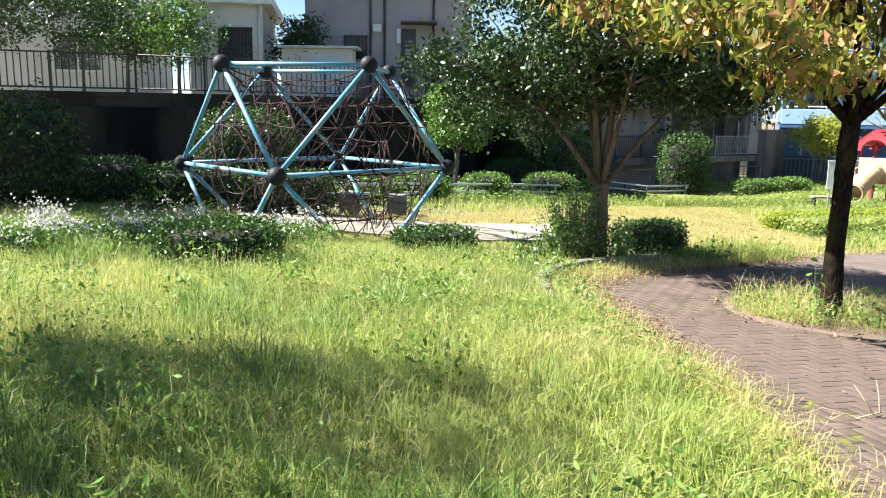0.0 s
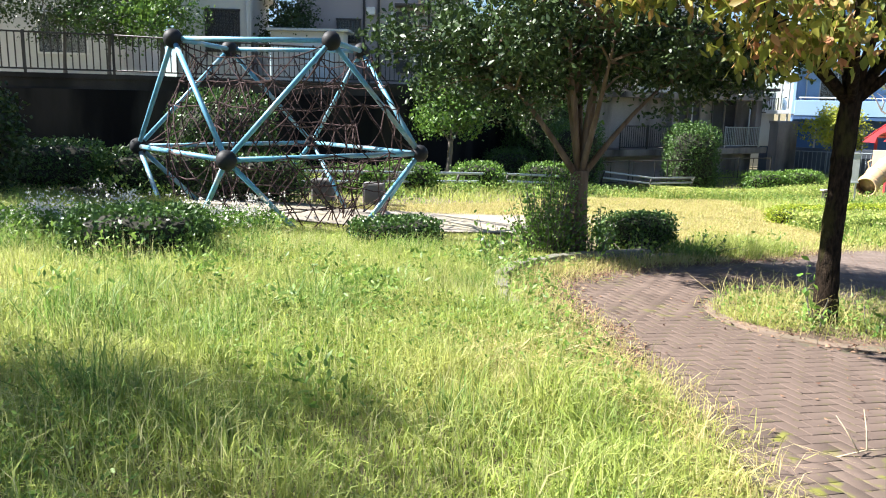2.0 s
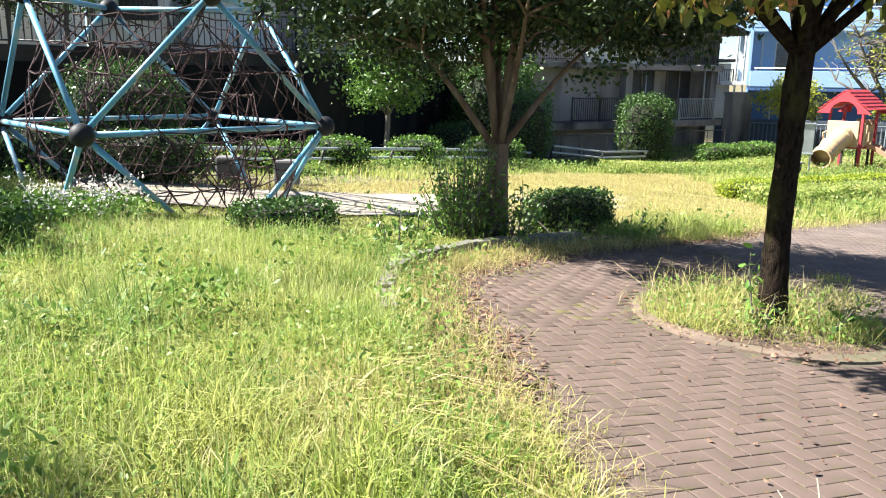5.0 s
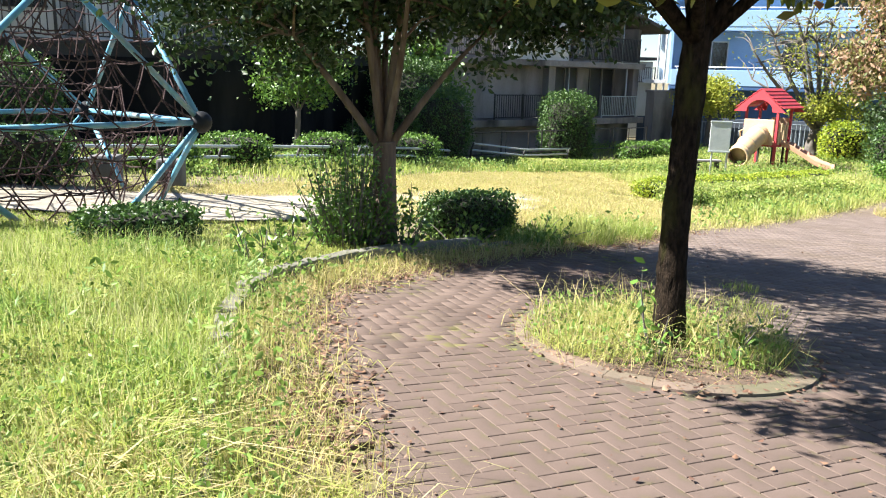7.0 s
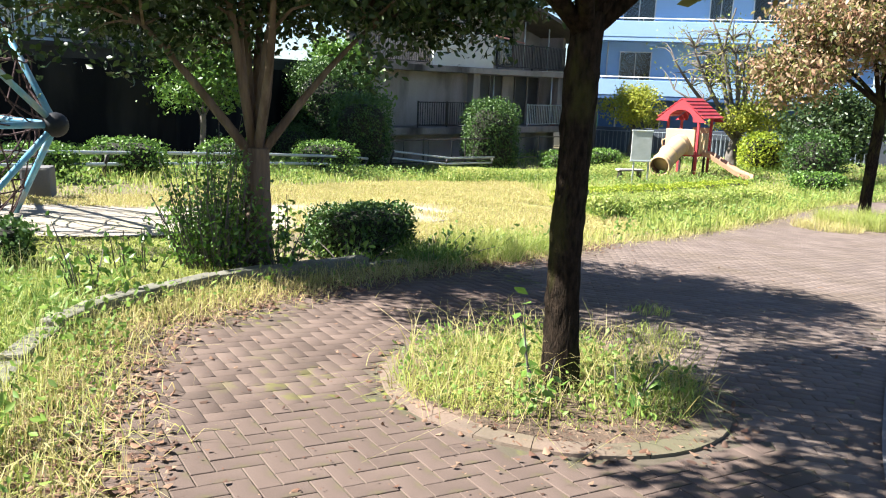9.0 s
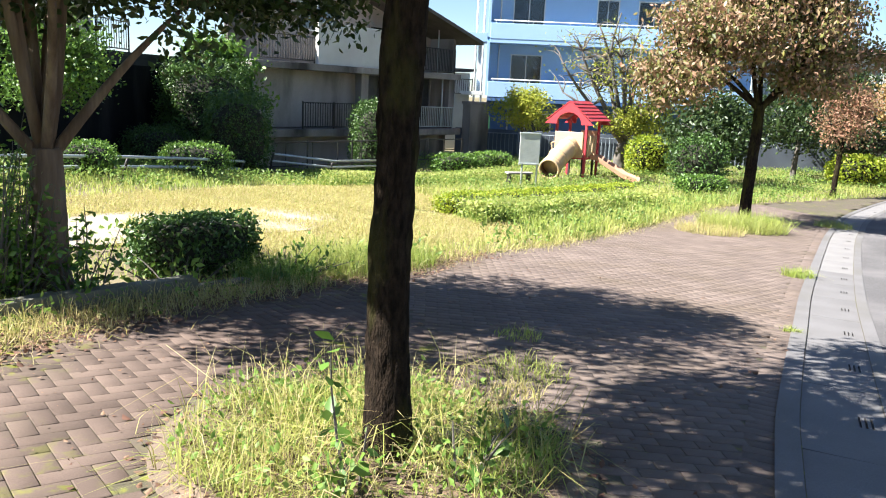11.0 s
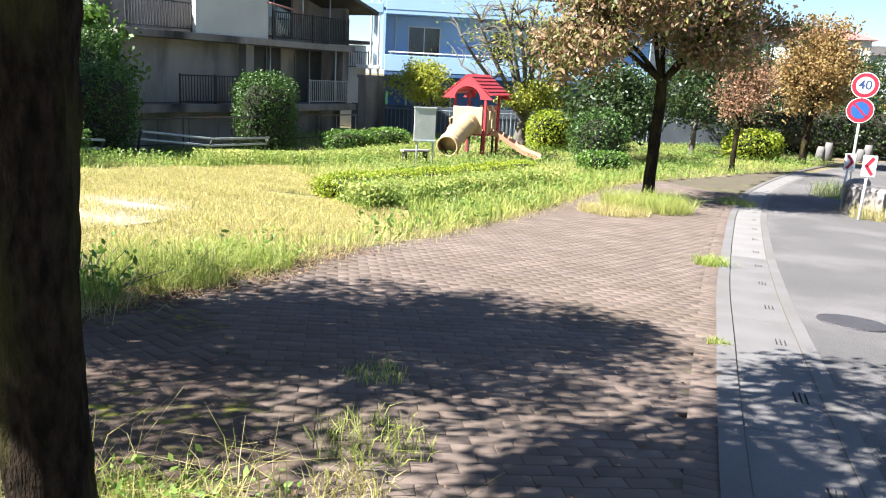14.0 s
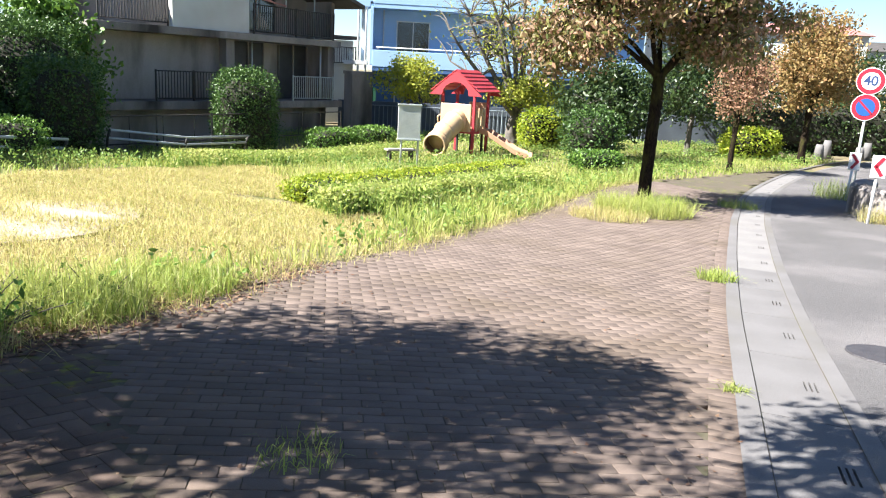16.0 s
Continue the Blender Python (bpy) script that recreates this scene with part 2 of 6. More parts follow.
def gz_np(x, y):
    u = 0.062 * x + 0.0438 * y
    hi = 1.42 + 1.13 * (1 - np.exp(-np.maximum(u - 1.42, 0) / 1.7))
    lo = -0.8 * (1 - np.exp(np.minimum(u, 0) / 0.8))
    return -np.where(u > 1.42, hi, np.where(u < 0, lo, u)) - 0.7 * np.exp(-((x - 8) ** 2 + (y - 34) ** 2) / 32)


def empty(name, loc=(0, 0, 0), rz=0.0):
    e = new(name)
    e.location, e.rotation_euler = loc, (0, 0, rz)
    e.empty_display_size = 0.1
    return e


def put(name, verts, faces, material, parent=None, smooth=False):
    me = bpy.data.meshes.new(name)
    me.from_pydata([tuple(v) for v in verts], [], [tuple(f) for f in faces])
    me.materials.append(material)
    if smooth:
        me.polygons.foreach_set("use_smooth", [True] * len(me.polygons))
    ob = new(name, me)
    ob.parent = parent
    return ob


def put_np(name, verts, quads, material, parent=None):
    """A large mesh of quads from arrays."""
    me = bpy.data.meshes.new(name)
    n, k = len(verts), len(quads)
    me.vertices.add(n)
    me.vertices.foreach_set("co", np.asarray(verts, dtype=np.float32).ravel())
    w = quads.shape[1]
    me.loops.add(k * w)
    me.loops.foreach_set("vertex_index", np.asarray(quads, dtype=np.int32).ravel())
    me.polygons.add(k)
    me.polygons.foreach_set("loop_start", np.arange(k, dtype=np.int32) * w)
    me.polygons.foreach_set("loop_total", np.full(k, w, dtype=np.int32))
    me.materials.append(material)
    me.update(calc_edges=True)
    ob = new(name, me)
    ob.parent = parent
    return ob


def part(name, bm, material, parent=None, label="", smooth=False):
    me = bpy.data.meshes.new(name)
    bmesh.ops.recalc_face_normals(bm, faces=bm.faces)
    bm.to_mesh(me)
    bm.free()
    me.materials.append(material)
    if smooth:
        me.polygons.foreach_set("use_smooth", [True] * len(me.polygons))
    ob = new(name, me)
    ob.parent = parent
    if label:
        ob["label"] = label
    return ob


def add_box(bm, c, s, m=None, bev=0.0):
    r = bmesh.ops.create_cube(bm, size=1.0)
    vs = r["verts"]
    bmesh.ops.scale(bm, vec=s, verts=vs)
    bmesh.ops.translate(bm, vec=c, verts=vs)
    if bev:
        es = list({e for v in vs for e in v.link_edges})
        out = bmesh.ops.bevel(bm, geom=es, offset=bev, segments=2, affect="EDGES", profile=0.6)
        vs = list({v for f in out["faces"] for v in f.verts} | {v for v in vs if v.is_valid})
    if m is not None:
        bmesh.ops.transform(bm, matrix=m, verts=vs)
    return vs


def box(name, c, s, material, parent=None, label="", bev=0.012, m=None):
    bm = bmesh.new()
    add_box(bm, c, s, m, bev)
    return part(name, bm, material, parent, label)


def sweep(bm, pts, radii, sides=8, closed_ends=True):
    """A tapered tube through points."""
    pts = [Vector(p) for p in pts]
    rings = []
    side = None
    for i, p in enumerate(pts):
        d = (pts[min(i + 1, len(pts) - 1)] - pts[max(i - 1, 0)]).normalized()
        if side is None:
            side = d.orthogonal().normalized()
        side = (side - d * side.dot(d)).normalized()
        up = d.cross(side)
        r = radii[i] if isinstance(radii, (list, tuple)) else radii
        rings.append([bm.verts.new(p + (side * math.cos(a) + up * math.sin(a)) * r) for a in [2 * math.pi * k / sides for k in range(sides)]])
    for a, b in zip(rings, rings[1:]):
        for k in range(sides):
            bm.faces.new((a[k], a[(k + 1) % sides], b[(k + 1) % sides], b[k]))
    if closed_ends:
        bm.faces.new(rings[0][::-1])
        bm.faces.new(rings[-1])


def tube(name, pts, radii, material, parent=None, sides=8, label=""):
    bm = bmesh.new()
    sweep(bm, pts, radii, sides)
    return part(name, bm, material, parent, label, smooth=True)


def ball(name, c, r, material, parent=None, label="", seg=16, flat=1.0):
    bm = bmesh.new()
    bmesh.ops.create_uvsphere(bm, u_segments=seg, v_segments=seg * 2 // 3, radius=r)
    bmesh.ops.scale(bm, vec=(1, 1, flat), verts=bm.verts)
    bmesh.ops.translate(bm, vec=c, verts=bm.verts)
    return part(name, bm, material, parent, label, smooth=True)


def leaves(name, centres, size, material, parent=None, rng=None, aspect=0.55, droop=0.0, fold=0.25, lie=False):
    """Many small folded leaves of uneven size round the given centres."""
    rng = rng or np.random.default_rng(1)
    c = np.asarray(centres, dtype=float)
    n = len(c)
    d = rng.normal(size=(n, 3))
    d[:, 2] -= droop
    d /= np.linalg.norm(d, axis=1)[:, None]
    if lie:
        d[:, 2] *= 0.18
        d /= np.linalg.norm(d, axis=1)[:, None]
    s = np.cross(d, rng.normal(size=(n, 3)) * (0.15 if lie else 1.0) + (np.array([0, 0, 1.0]) if lie else 0.0))
    s /= np.linalg.norm(s, axis=1)[:, None] + 1e-9
    nrm = np.cross(d, s)
    L = (size * rng.uniform(0.6, 1.35, n))[:, None]
    W = L * aspect * 0.5
    v = np.empty((n, 6, 3))
    v[:, 0] = c - d * L * 0.5
    v[:, 1] = c + s * W - d * L * 0.05 + nrm * W * fold
    v[:, 2] = c + s * W * 0.55 + d * L * 0.3 + nrm * W * fold * 0.5
    v[:, 3] = c + d * L * 0.5
    v[:, 4] = c - s * W * 0.55 + d * L * 0.3 + nrm * W * fold * 0.5
    v[:, 5] = c - s * W - d * L * 0.05 + nrm * W * fold
    k = np.arange(n)[:, None] * 6
    q = np.concatenate([k + [0, 1, 2, 3], k + [0, 3, 4, 5]])
    return put_np(name, v.reshape(-1, 3), q, material, parent)


def blades(name, xy, h, material, parent=None, rng=None, width=0.008, lean=0.45, base=None, kind_stuff=True):
    """Grass: bent tapering blades standing on the ground."""
    rng = rng or np.random.default_rng(2)
    n = len(xy)
    h = np.asarray(h) * rng.uniform(0.55, 1.3, n)
    a = rng.uniform(0, 2 * np.pi, n)
    b = rng.uniform(0, 2 * np.pi, n)
    ln = np.abs(rng.normal(0, lean, n))
    z0 = gz_np(xy[:, 0], xy[:, 1]) - 0.02 if base is None else base
    p0 = np.stack([xy[:, 0], xy[:, 1], z0], 1)
    lx, ly = np.cos(a) * ln * h, np.sin(a) * ln * h
    p1 = p0 + np.stack([lx * 0.35, ly * 0.35, h * 0.6], 1)
    p2 = p0 + np.stack([lx, ly, h * np.clip(1 - 0.35 * ln, 0.3, 1)], 1)
    w = np.stack([np.cos(b), np.sin(b), np.zeros(n)], 1) * (np.asarray(width) * rng.uniform(0.6, 1.5, n))[:, None]
    v = np.stack([p0 - w * 0.6, p0 + w * 0.6, p1 + w * 0.5, p1 - w * 0.5, p2 + w * 0.08, p2 - w * 0.08], 1)
    k = np.arange(n)[:, None] * 6
    q = np.concatenate([k + [0, 1, 2, 3], k + [3, 2, 4, 5]])
    return put_np(name, v.reshape(-1, 3), q, material, parent)


def inside(poly, x, y):
    """Which of the points lie in the polygon."""
    r = np.zeros(len(x), bool)
    for (x0, y0), (x1, y1) in zip(poly, poly[1:] + poly[:1]):
        c = (y0 > y) != (y1 > y)
        r ^= c & (x < (x1 - x0) * (y - y0) / (y1 - y0 + 1e-12) + x0)
    return r


def along(line, step):
    """Points at even steps along a line of corners, with their headings."""
    out = []
    carry = 0.0
    for a, b in zip(line, line[1:]):
        a, b = Vector(a), Vector(b)
        d = b - a
        s = carry
        while s < d.length:
            out.append((a + d * (s / d.length), math.atan2(d.y, d.x)))
            s += step
        carry = s - d.length
    return out


def offset(line, by):
    """The line of corners moved sideways (to its left for by > 0)."""
    pts = [Vector(p) for p in line]
    out = []
    for i, p in enumerate(pts):
        d = (pts[min(i + 1, len(pts) - 1)] - pts[max(i - 1, 0)]).normalized()
        out.append((p.x - d.y * by, p.y + d.x * by))
    return out


def curve(line, n=6):
    """The line of corners rounded by Catmull-Rom."""
    p = [Vector(q) for q in line]
    p = [2 * p[0] - p[1]] + p + [2 * p[-1] - p[-2]]
    out = []
    for a, b, c, d in zip(p, p[1:], p[2:], p[3:]):
        for k in range(n):
            t = k / n
            out.append(tuple(0.5 * (2 * b + (c - a) * t + (2 * a - 5 * b + 4 * c - d) * t * t + (3 * b - a - 3 * c + d) * t ** 3)))
    return out + [tuple(p[-2])]


def ribbon(name, left, right, lift, material, parent=None, across=1):
    """A strip of ground between two lines with the same number of corners."""
    v, f = [], []
    for (x0, y0), (x1, y1) in zip(left, right):
        for k in range(across + 1):
            x, y = x0 + (x1 - x0) * k / across, y0 + (y1 - y0) * k / across
            v.append((x, y, gz(x, y) + lift))
    w = across + 1
    for i in range(len(left) - 1):
        for k in range(across):
            f.append((i * w + k, i * w + k + 1, (i + 1) * w + k + 1, (i + 1) * w + k))
    return put(name, v, f, material, parent)

# ---- ground, paving and road ----
EDGE = curve([(-14, -5.5), (-6, -1.5), (-1.0, 0.2), (0.6, 1.3), (1.45, 2.3), (1.9, 3.5), (2.0, 5.0), (1.8, 6.6), (1.62, 8.0), (1.72, 8.9), (2.3, 9.7), (3.1, 10.6), (4.2, 11.6), (5.3, 12.45),
              (6.2, 13.35), (7.2, 14.3), (8.6, 15.3), (10.5, 17.0), (12.6, 18.7), (15.2, 21.0), (18.5, 23.4), (24.0, 25.6), (31.0, 28.2)])
KERB = curve([(-6.5, -12), (-1.5, -5), (1.6, -0.4), (3.6, 4.2), (5.0, 6.35), (6.15, 7.72), (7.11, 8.73), (8.65, 10.28), (10.7, 12.32), (14.3, 15.75), (17.4, 18.6), (21.6, 22.1), (28.4, 26.6), (35.5, 30.3), (48, 35)])
PAVED = EDGE + KERB[::-1]
ROAD_R = offset(KERB, -6.2)
ROAD = KERB + ROAD_R[::-1]

axis = np.concatenate([[-900, -500, -250, -140, -90], np.arange(-60, 60.1, 1.0), [90, 140, 250, 500, 900]])
GX, GY = np.meshgrid(axis, axis + 12, indexing="ij")
gv = np.stack([GX.ravel(), GY.ravel(), gz_np(GX, GY).ravel() - 0.035], 1)
na = len(axis)
gi = (np.arange(na - 1)[:, None] * na + np.arange(na - 1)).ravel()
ground = put_np("ground", gv, np.stack([gi, gi + na, gi + na + 1, gi + 1], 1), M_SOIL)
tagged(ground, "sloping park soil under grass and weeds", "ground", kind="structure")

# trodden sand behind the climbing frame and across the lawn
def patch(name, line, lift, material):
    bm = bmesh.new()
    pts = curve(line + line[:1], 4)[:-1]
    cx, cy = sum(p[0] for p in pts) / len(pts), sum(p[1] for p in pts) / len(pts)
    rings = []
    for s in (1.0, 0.66, 0.33):
        rings.append([bm.verts.new((cx + (x - cx) * s, cy + (y - cy) * s, gz(cx + (x - cx) * s, cy + (y - cy) * s) + lift)) for x, y in pts])
    mid = bm.verts.new((cx, cy, gz(cx, cy) + lift))
    n = len(pts)
    for a, b in zip(rings, rings[1:]):
        for k in range(n):
            bm.faces.new((a[k], a[(k + 1) % n], b[(k + 1) % n], b[k]))
    for k in range(n):
        bm.faces.new((rings[-1][k], rings[-1][(k + 1) % n], mid))
    return part(name, bm, material)

SAND = [(-3.5, 12.3), (-0.5, 12.2), (0.6, 12.4), (1.7, 13.1), (2.7, 13.9), (3.8, 14.9), (4.9, 15.7), (5.6, 17.2), (5.5, 18.6), (4.2, 18.4), (3.0, 17.3), (1.6, 16.0), (0.2, 15.1), (-1.2, 14.7), (-3.8, 14.4)]
sand = patch("sand_path", SAND, 0.004, M_SAND)
tagged(sand, "pale trodden sandy path across the lawn", "path", kind="structure")

def paving_bed():
    bm = bmesh.new()
    lo, hi = Vector((-14, -12)), Vector((32, 32))
    step = 0.5
    xs, ys = np.arange(lo.x, hi.x, step), np.arange(lo.y, hi.y, step)
    cells = [(x, y) for x in xs for y in ys]
    cx = np.array([c[0] + step / 2 for c in cells])
    cy = np.array([c[1] + step / 2 for c in cells])
    keep = inside(PAVED, cx, cy)
    v, q = [], []
    index = {}
    def vid(x, y):
        key = (round(x, 2), round(y, 2))
        if key not in index:
            index[key] = len(v)
            v.append((x, y, gz(x, y) - 0.0055))
        return index[key]
    for (x, y), k in zip(cells, keep):
        if k:
            q.append((vid(x, y), vid(x + step, y), vid(x + step, y + step), vid(x, y + step)))
    return put("pavement", v, q, M_JOINT)
pavement = tagged(paving_bed(), "brown block paving with sandy and mossy joints", "pavement", kind="structure")

# roadside: kerb, drain covers with slots, concrete edge, asphalt
def strip(name, a, b, lift, material, label, category="kerb"):
    o = ribbon(name, offset(KERB, a), offset(KERB, b), lift, material)
    return tagged(o, label, category, kind="structure")

strip("kerb", 0.03, -0.10, 0.012, M_CONC, "flush pale concrete kerb between paving and drain")
strip("trim_drain_joint", -0.10, -0.107, 0.005, M_JOINT, "dark dirt-filled joint beside the drain covers", "joint")
strip("trim_drain_joint_far", -0.576, -0.583, 0.004, M_JOINT, "dark dirt-filled joint beside the asphalt", "joint")
strip("kerb_road_edge", -0.583, -0.70, 0.004, M_CONC, "concrete edge strip along the asphalt")
road = ribbon("road", offset(KERB, -0.70), offset(KERB, -6.2), 0.0, M_ASPHALT, across=8)
tagged(road, "grey worn asphalt road running downhill", "road", kind="structure")
DRAIN = [p for p in along(offset(KERB, -0.345), 1.47)]
pale = mat("pale_new_concrete", (0.24, 0.23, 0.222), (0.21, 0.20, 0.195), 2.0, 0.85, grain=110, bump=0.12, spec=0.3)
for k, (p, a) in enumerate(DRAIN):
    if p.y < 5 or p.x > 30:
        continue
    q = DRAIN[k + 1]
    e = empty("drain_cover", (p.x, p.y, gz(p.x, p.y)))
    d = (q[0] - p).normalized()
    nrm = Vector((-d.y, d.x))
    bm = bmesh.new()
    L = (q[0] - p).length - 0.008
    def at(u, w, z):
        x, y = d.x * u + nrm.x * w, d.y * u + nrm.y * w
        return bm.verts.new((x, y, gz(p.x + x, p.y + y) - gz(p.x, p.y) + z))
    # cover with three slots near its road side: bands across its width
    cuts = [-0.245, -0.150, -0.136, -0.117, -0.103, -0.084, -0.070, 0.25]
    us = [0.0, L * 0.42, L * 0.42 + 0.22, L]
    for i in range(3):
        for j in range(7):
            if i == 1 and j in (1, 3, 5):
                continue
            bm.faces.new((at(us[i], cuts[j], 0.0), at(us[i + 1], cuts[j], 0.0), at(us[i + 1], cuts[j + 1], 0.0), at(us[i], cuts[j + 1], 0.0)))
    bmesh.ops.remove_doubles(bm, verts=bm.verts, dist=0.0005)
    edge = [ed for ed in bm.edges if ed.is_boundary]
    ex = bmesh.ops.extrude_edge_only(bm, edges=edge)
    bmesh.ops.translate(bm, vec=(0, 0, -0.05), verts=[v for v in ex["geom"] if isinstance(v, bmesh.types.BMVert)])
    turn = Matrix.Rotation(math.atan2(d.y, d.x), 4, "Z")
    for w in (-0.143, -0.110, -0.077):
        box("slot", (us[1] + 0.11, w, -0.045 + gz(p.x + d.x * us[1], p.y + d.y * us[1]) - gz(p.x, p.y)), (0.24, 0.02, 0.012), M_IRON, e, bev=0, m=turn)
    part("slab", bm, pale if p.x > 12 else M_CONC, e)
    tagged(e, "pale slotted concrete drain cover along the road" if p.x > 12 else "grey slotted concrete drain cover along the road", "drain cover", "roadside drain covers")
strip("trim_drain_bottom", -0.115, -0.575, -0.06, M_JOINT, "dark bottom of the roadside drain", "drain")
bm = bmesh.new()
bmesh.ops.create_cone(bm, cap_ends=True, segments=40, radius1=0.31, radius2=0.305, depth=0.02)
mh = part("manhole_cover", bm, mat("worn_iron", (0.10, 0.095, 0.10), (0.075, 0.07, 0.075), 9.0, 0.6, metal=0.4, bump=0.6, grain=45))
mh.matrix_world = Matrix.Translation((10.45, 10.45, gz(10.45, 10.45) + 0.004)) @ Vector((0.062, 0.0438, 1)).to_track_quat("Z", "Y").to_matrix().to_4x4()
tagged(mh, "round dark iron manhole cover in the asphalt", "manhole cover")

# ---- retaining walls and terrace ----
WALL = [(-18, 17.6), (-8.3, 21.4), (-0.5, 26.8), (1.9, 32.6), (4.9, 36.4)]
def wall_run(name, line, z0, z1, thick, material):
    v, f = [], []
    back = offset(line, thick)
    for (x0, y0), (x1, y1) in zip(line, back):
        v += [(x0, y0, z0), (x1, y1, z0), (x1, y1, z1), (x0, y0, z1)]
    n = len(line)
    for i in range(n - 1):
        for k in range(4):
            f.append((i * 4 + k, i * 4 + (k + 1) % 4, i * 4 + 4 + (k + 1) % 4, i * 4 + 4 + k))
    f += [(3, 2, 1, 0), (n * 4 - 4, n * 4 - 3, n * 4 - 2, n * 4 - 1)]
    return put(name, v, f, material)
tagged(wall_run("wall_retaining_lower", WALL, -2.5, 1.45, 0.5, M_WALLB), "sooty lower retaining wall below the houses, coloured for deep shade", "wall", kind="structure")
tagged(wall_run("wall_retaining_upper", offset(WALL, 0.05), 1.45, 1.72, 0.4, M_WALLU), "stained grey concrete upper retaining wall, darkened for shade", "wall", kind="structure")
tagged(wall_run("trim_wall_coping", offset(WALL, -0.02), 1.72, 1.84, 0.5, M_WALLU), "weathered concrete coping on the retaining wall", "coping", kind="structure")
tv = [(x, y, 1.70) for x, y in offset(WALL, 0.3)]
tv += [(x, y, 1.70) for x, y in ((8, 60), (-18, 60), (-60, 60), (-60, 17))]
terrace = tagged(put("terrace", tv, [tuple(range(len(tv)))], M_SOIL), "raised terrace of bare soil behind the retaining wall", "terrace", kind="structure")


def bars(parent, name, p0, p1, z0, z1, step, w, material):
    """Even upright bars between two points of a railing, on one shared mesh."""
    p0, p1 = Vector((*p0, z0)), Vector((*p1, z0))
    n = max(2, int((p1 - p0).length / step))
    bm = bmesh.new()
    add_box(bm, (0, 0, (z1 - z0) / 2), (w, w, z1 - z0))
    first = part(name, bm, material, parent)
    first.location = p0
    for k in range(1, n + 1):
        o = new(name, first.data)
        o.parent = parent
        o.location = p0.lerp(p1, k / n)


def railing(p0, p1, z0, h, step, label, material=None, posts=2.0, parent=None, w=0.024, name="railing"):
    material = material or M_IRON
    if parent is None:
        t = empty(name, (p0[0], p0[1], z0))
        a, b, z = (0, 0), (p1[0] - p0[0], p1[1] - p0[1]), 0.0
        tagged(t, label, "railing")
    else:
        t, a, b, z = parent, p0, p1, z0
    A, B = Vector((*a, 0)), Vector((*b, 0))
    for zz in (z + h, z + 0.1):
        tube("rail", [A + Vector((0, 0, zz)), B + Vector((0, 0, zz))], 0.022, material, t, 6)
    bars(t, "bar", a, b, z + 0.1, z + h, step, w, material)
    n = max(1, round((B - A).length / posts))
    for k in range(n + 1):
        q = A.lerp(B, k / n)
        box("post", (q.x, q.y, z + h / 2 + 0.02), (0.05, 0.05, h + 0.06), material, t, bev=0)
    return t

up = offset(WALL, 0.22)
for a, b in zip(up[:3], up[1:3]):
    railing(a, b, 1.84, 1.0, 0.16, "brown-black iron railing along the retaining wall")
railing(up[2], up[3], 1.84, 0.95, 0.16, "brown-black iron railing along the retaining wall")


def opening(parent, c, w, h, depth, frame_mat, pane_mat, name="window", bars_n=0, mullion=True):
    """A framed window set in a wall whose face is at local y = c[1]; frame proud, glass behind."""
    x, y, z = c
    win = empty(name, (x, y, z))
    win.parent = parent
    for nm, cc, s in (("frame", (0, 0, h / 2), (w + 0.1, 0.09, 0.06)), ("frame", (0, 0, -h / 2), (w + 0.1, 0.11, 0.06)), ("frame", (-w / 2, 0, 0), (0.06, 0.09, h)), ("frame", (w / 2, 0, 0), (0.06, 0.09, h))):
        box(nm, cc, s, frame_mat, win, bev=0)
    if mullion:
        box("mullion", (0, 0.01, 0), (0.05, 0.06, h - 0.06), frame_mat, win, bev=0)
    box("pane", (0, 0.03, 0), (w - 0.05, 0.02, h - 0.05), pane_mat, win, bev=0)
    if bars_n:
        for k in range(bars_n):
            box("bar", (-w / 2 + w * (k + 0.5) / bars_n, -0.06, 0), (0.02, 0.02, h), M_IRON, win, bev=0)
    return win


# ---- white house and grey house on the terrace ----
def white_house():
    t = empty("house", (-8.2, 25.6, 1.7), radians(8))
    box("wall", (1.15, 3.0, 2.6), (2.3, 6.0, 5.2), M_WHITEWALL, t)
    box("eave", (1.2, 2.9, 3.15), (2.9, 6.6, 0.28), M_WHITE, t)
    opening(t, (1.45, -0.02, 1.65), 1.0, 1.25, 0.1, M_IRON, M_SHUTTER, bars_n=9, mullion=False)
    tube("downpipe", [(2.2, -0.06, 0), (2.2, -0.06, 3.0)], 0.035, M_WHITEWALL, t)
    tube("downpipe", [(0.06, -0.06, 0), (0.06, -0.06, 5.0)], 0.035, M_RAIL, t)
    tagged(t, "white rendered two-storey house with dark barred window", "house")
    t2 = empty("house", (-13.5, 27.5, 1.7), radians(8))
    box("wall", (0, 3, 2.8), (5.5, 6, 5.6), M_WHITEWALL, t2)
    box("roof", (0, 3, 5.7), (6.2, 6.8, 0.25), M_ROOF, t2)
    opening(t2, (0.8, -0.02, 1.6), 1.6, 1.3, 0.1, M_WHITE, M_GLASS)
    tagged(t2, "pale house half hidden by trees behind the railing", "house")
white_house()

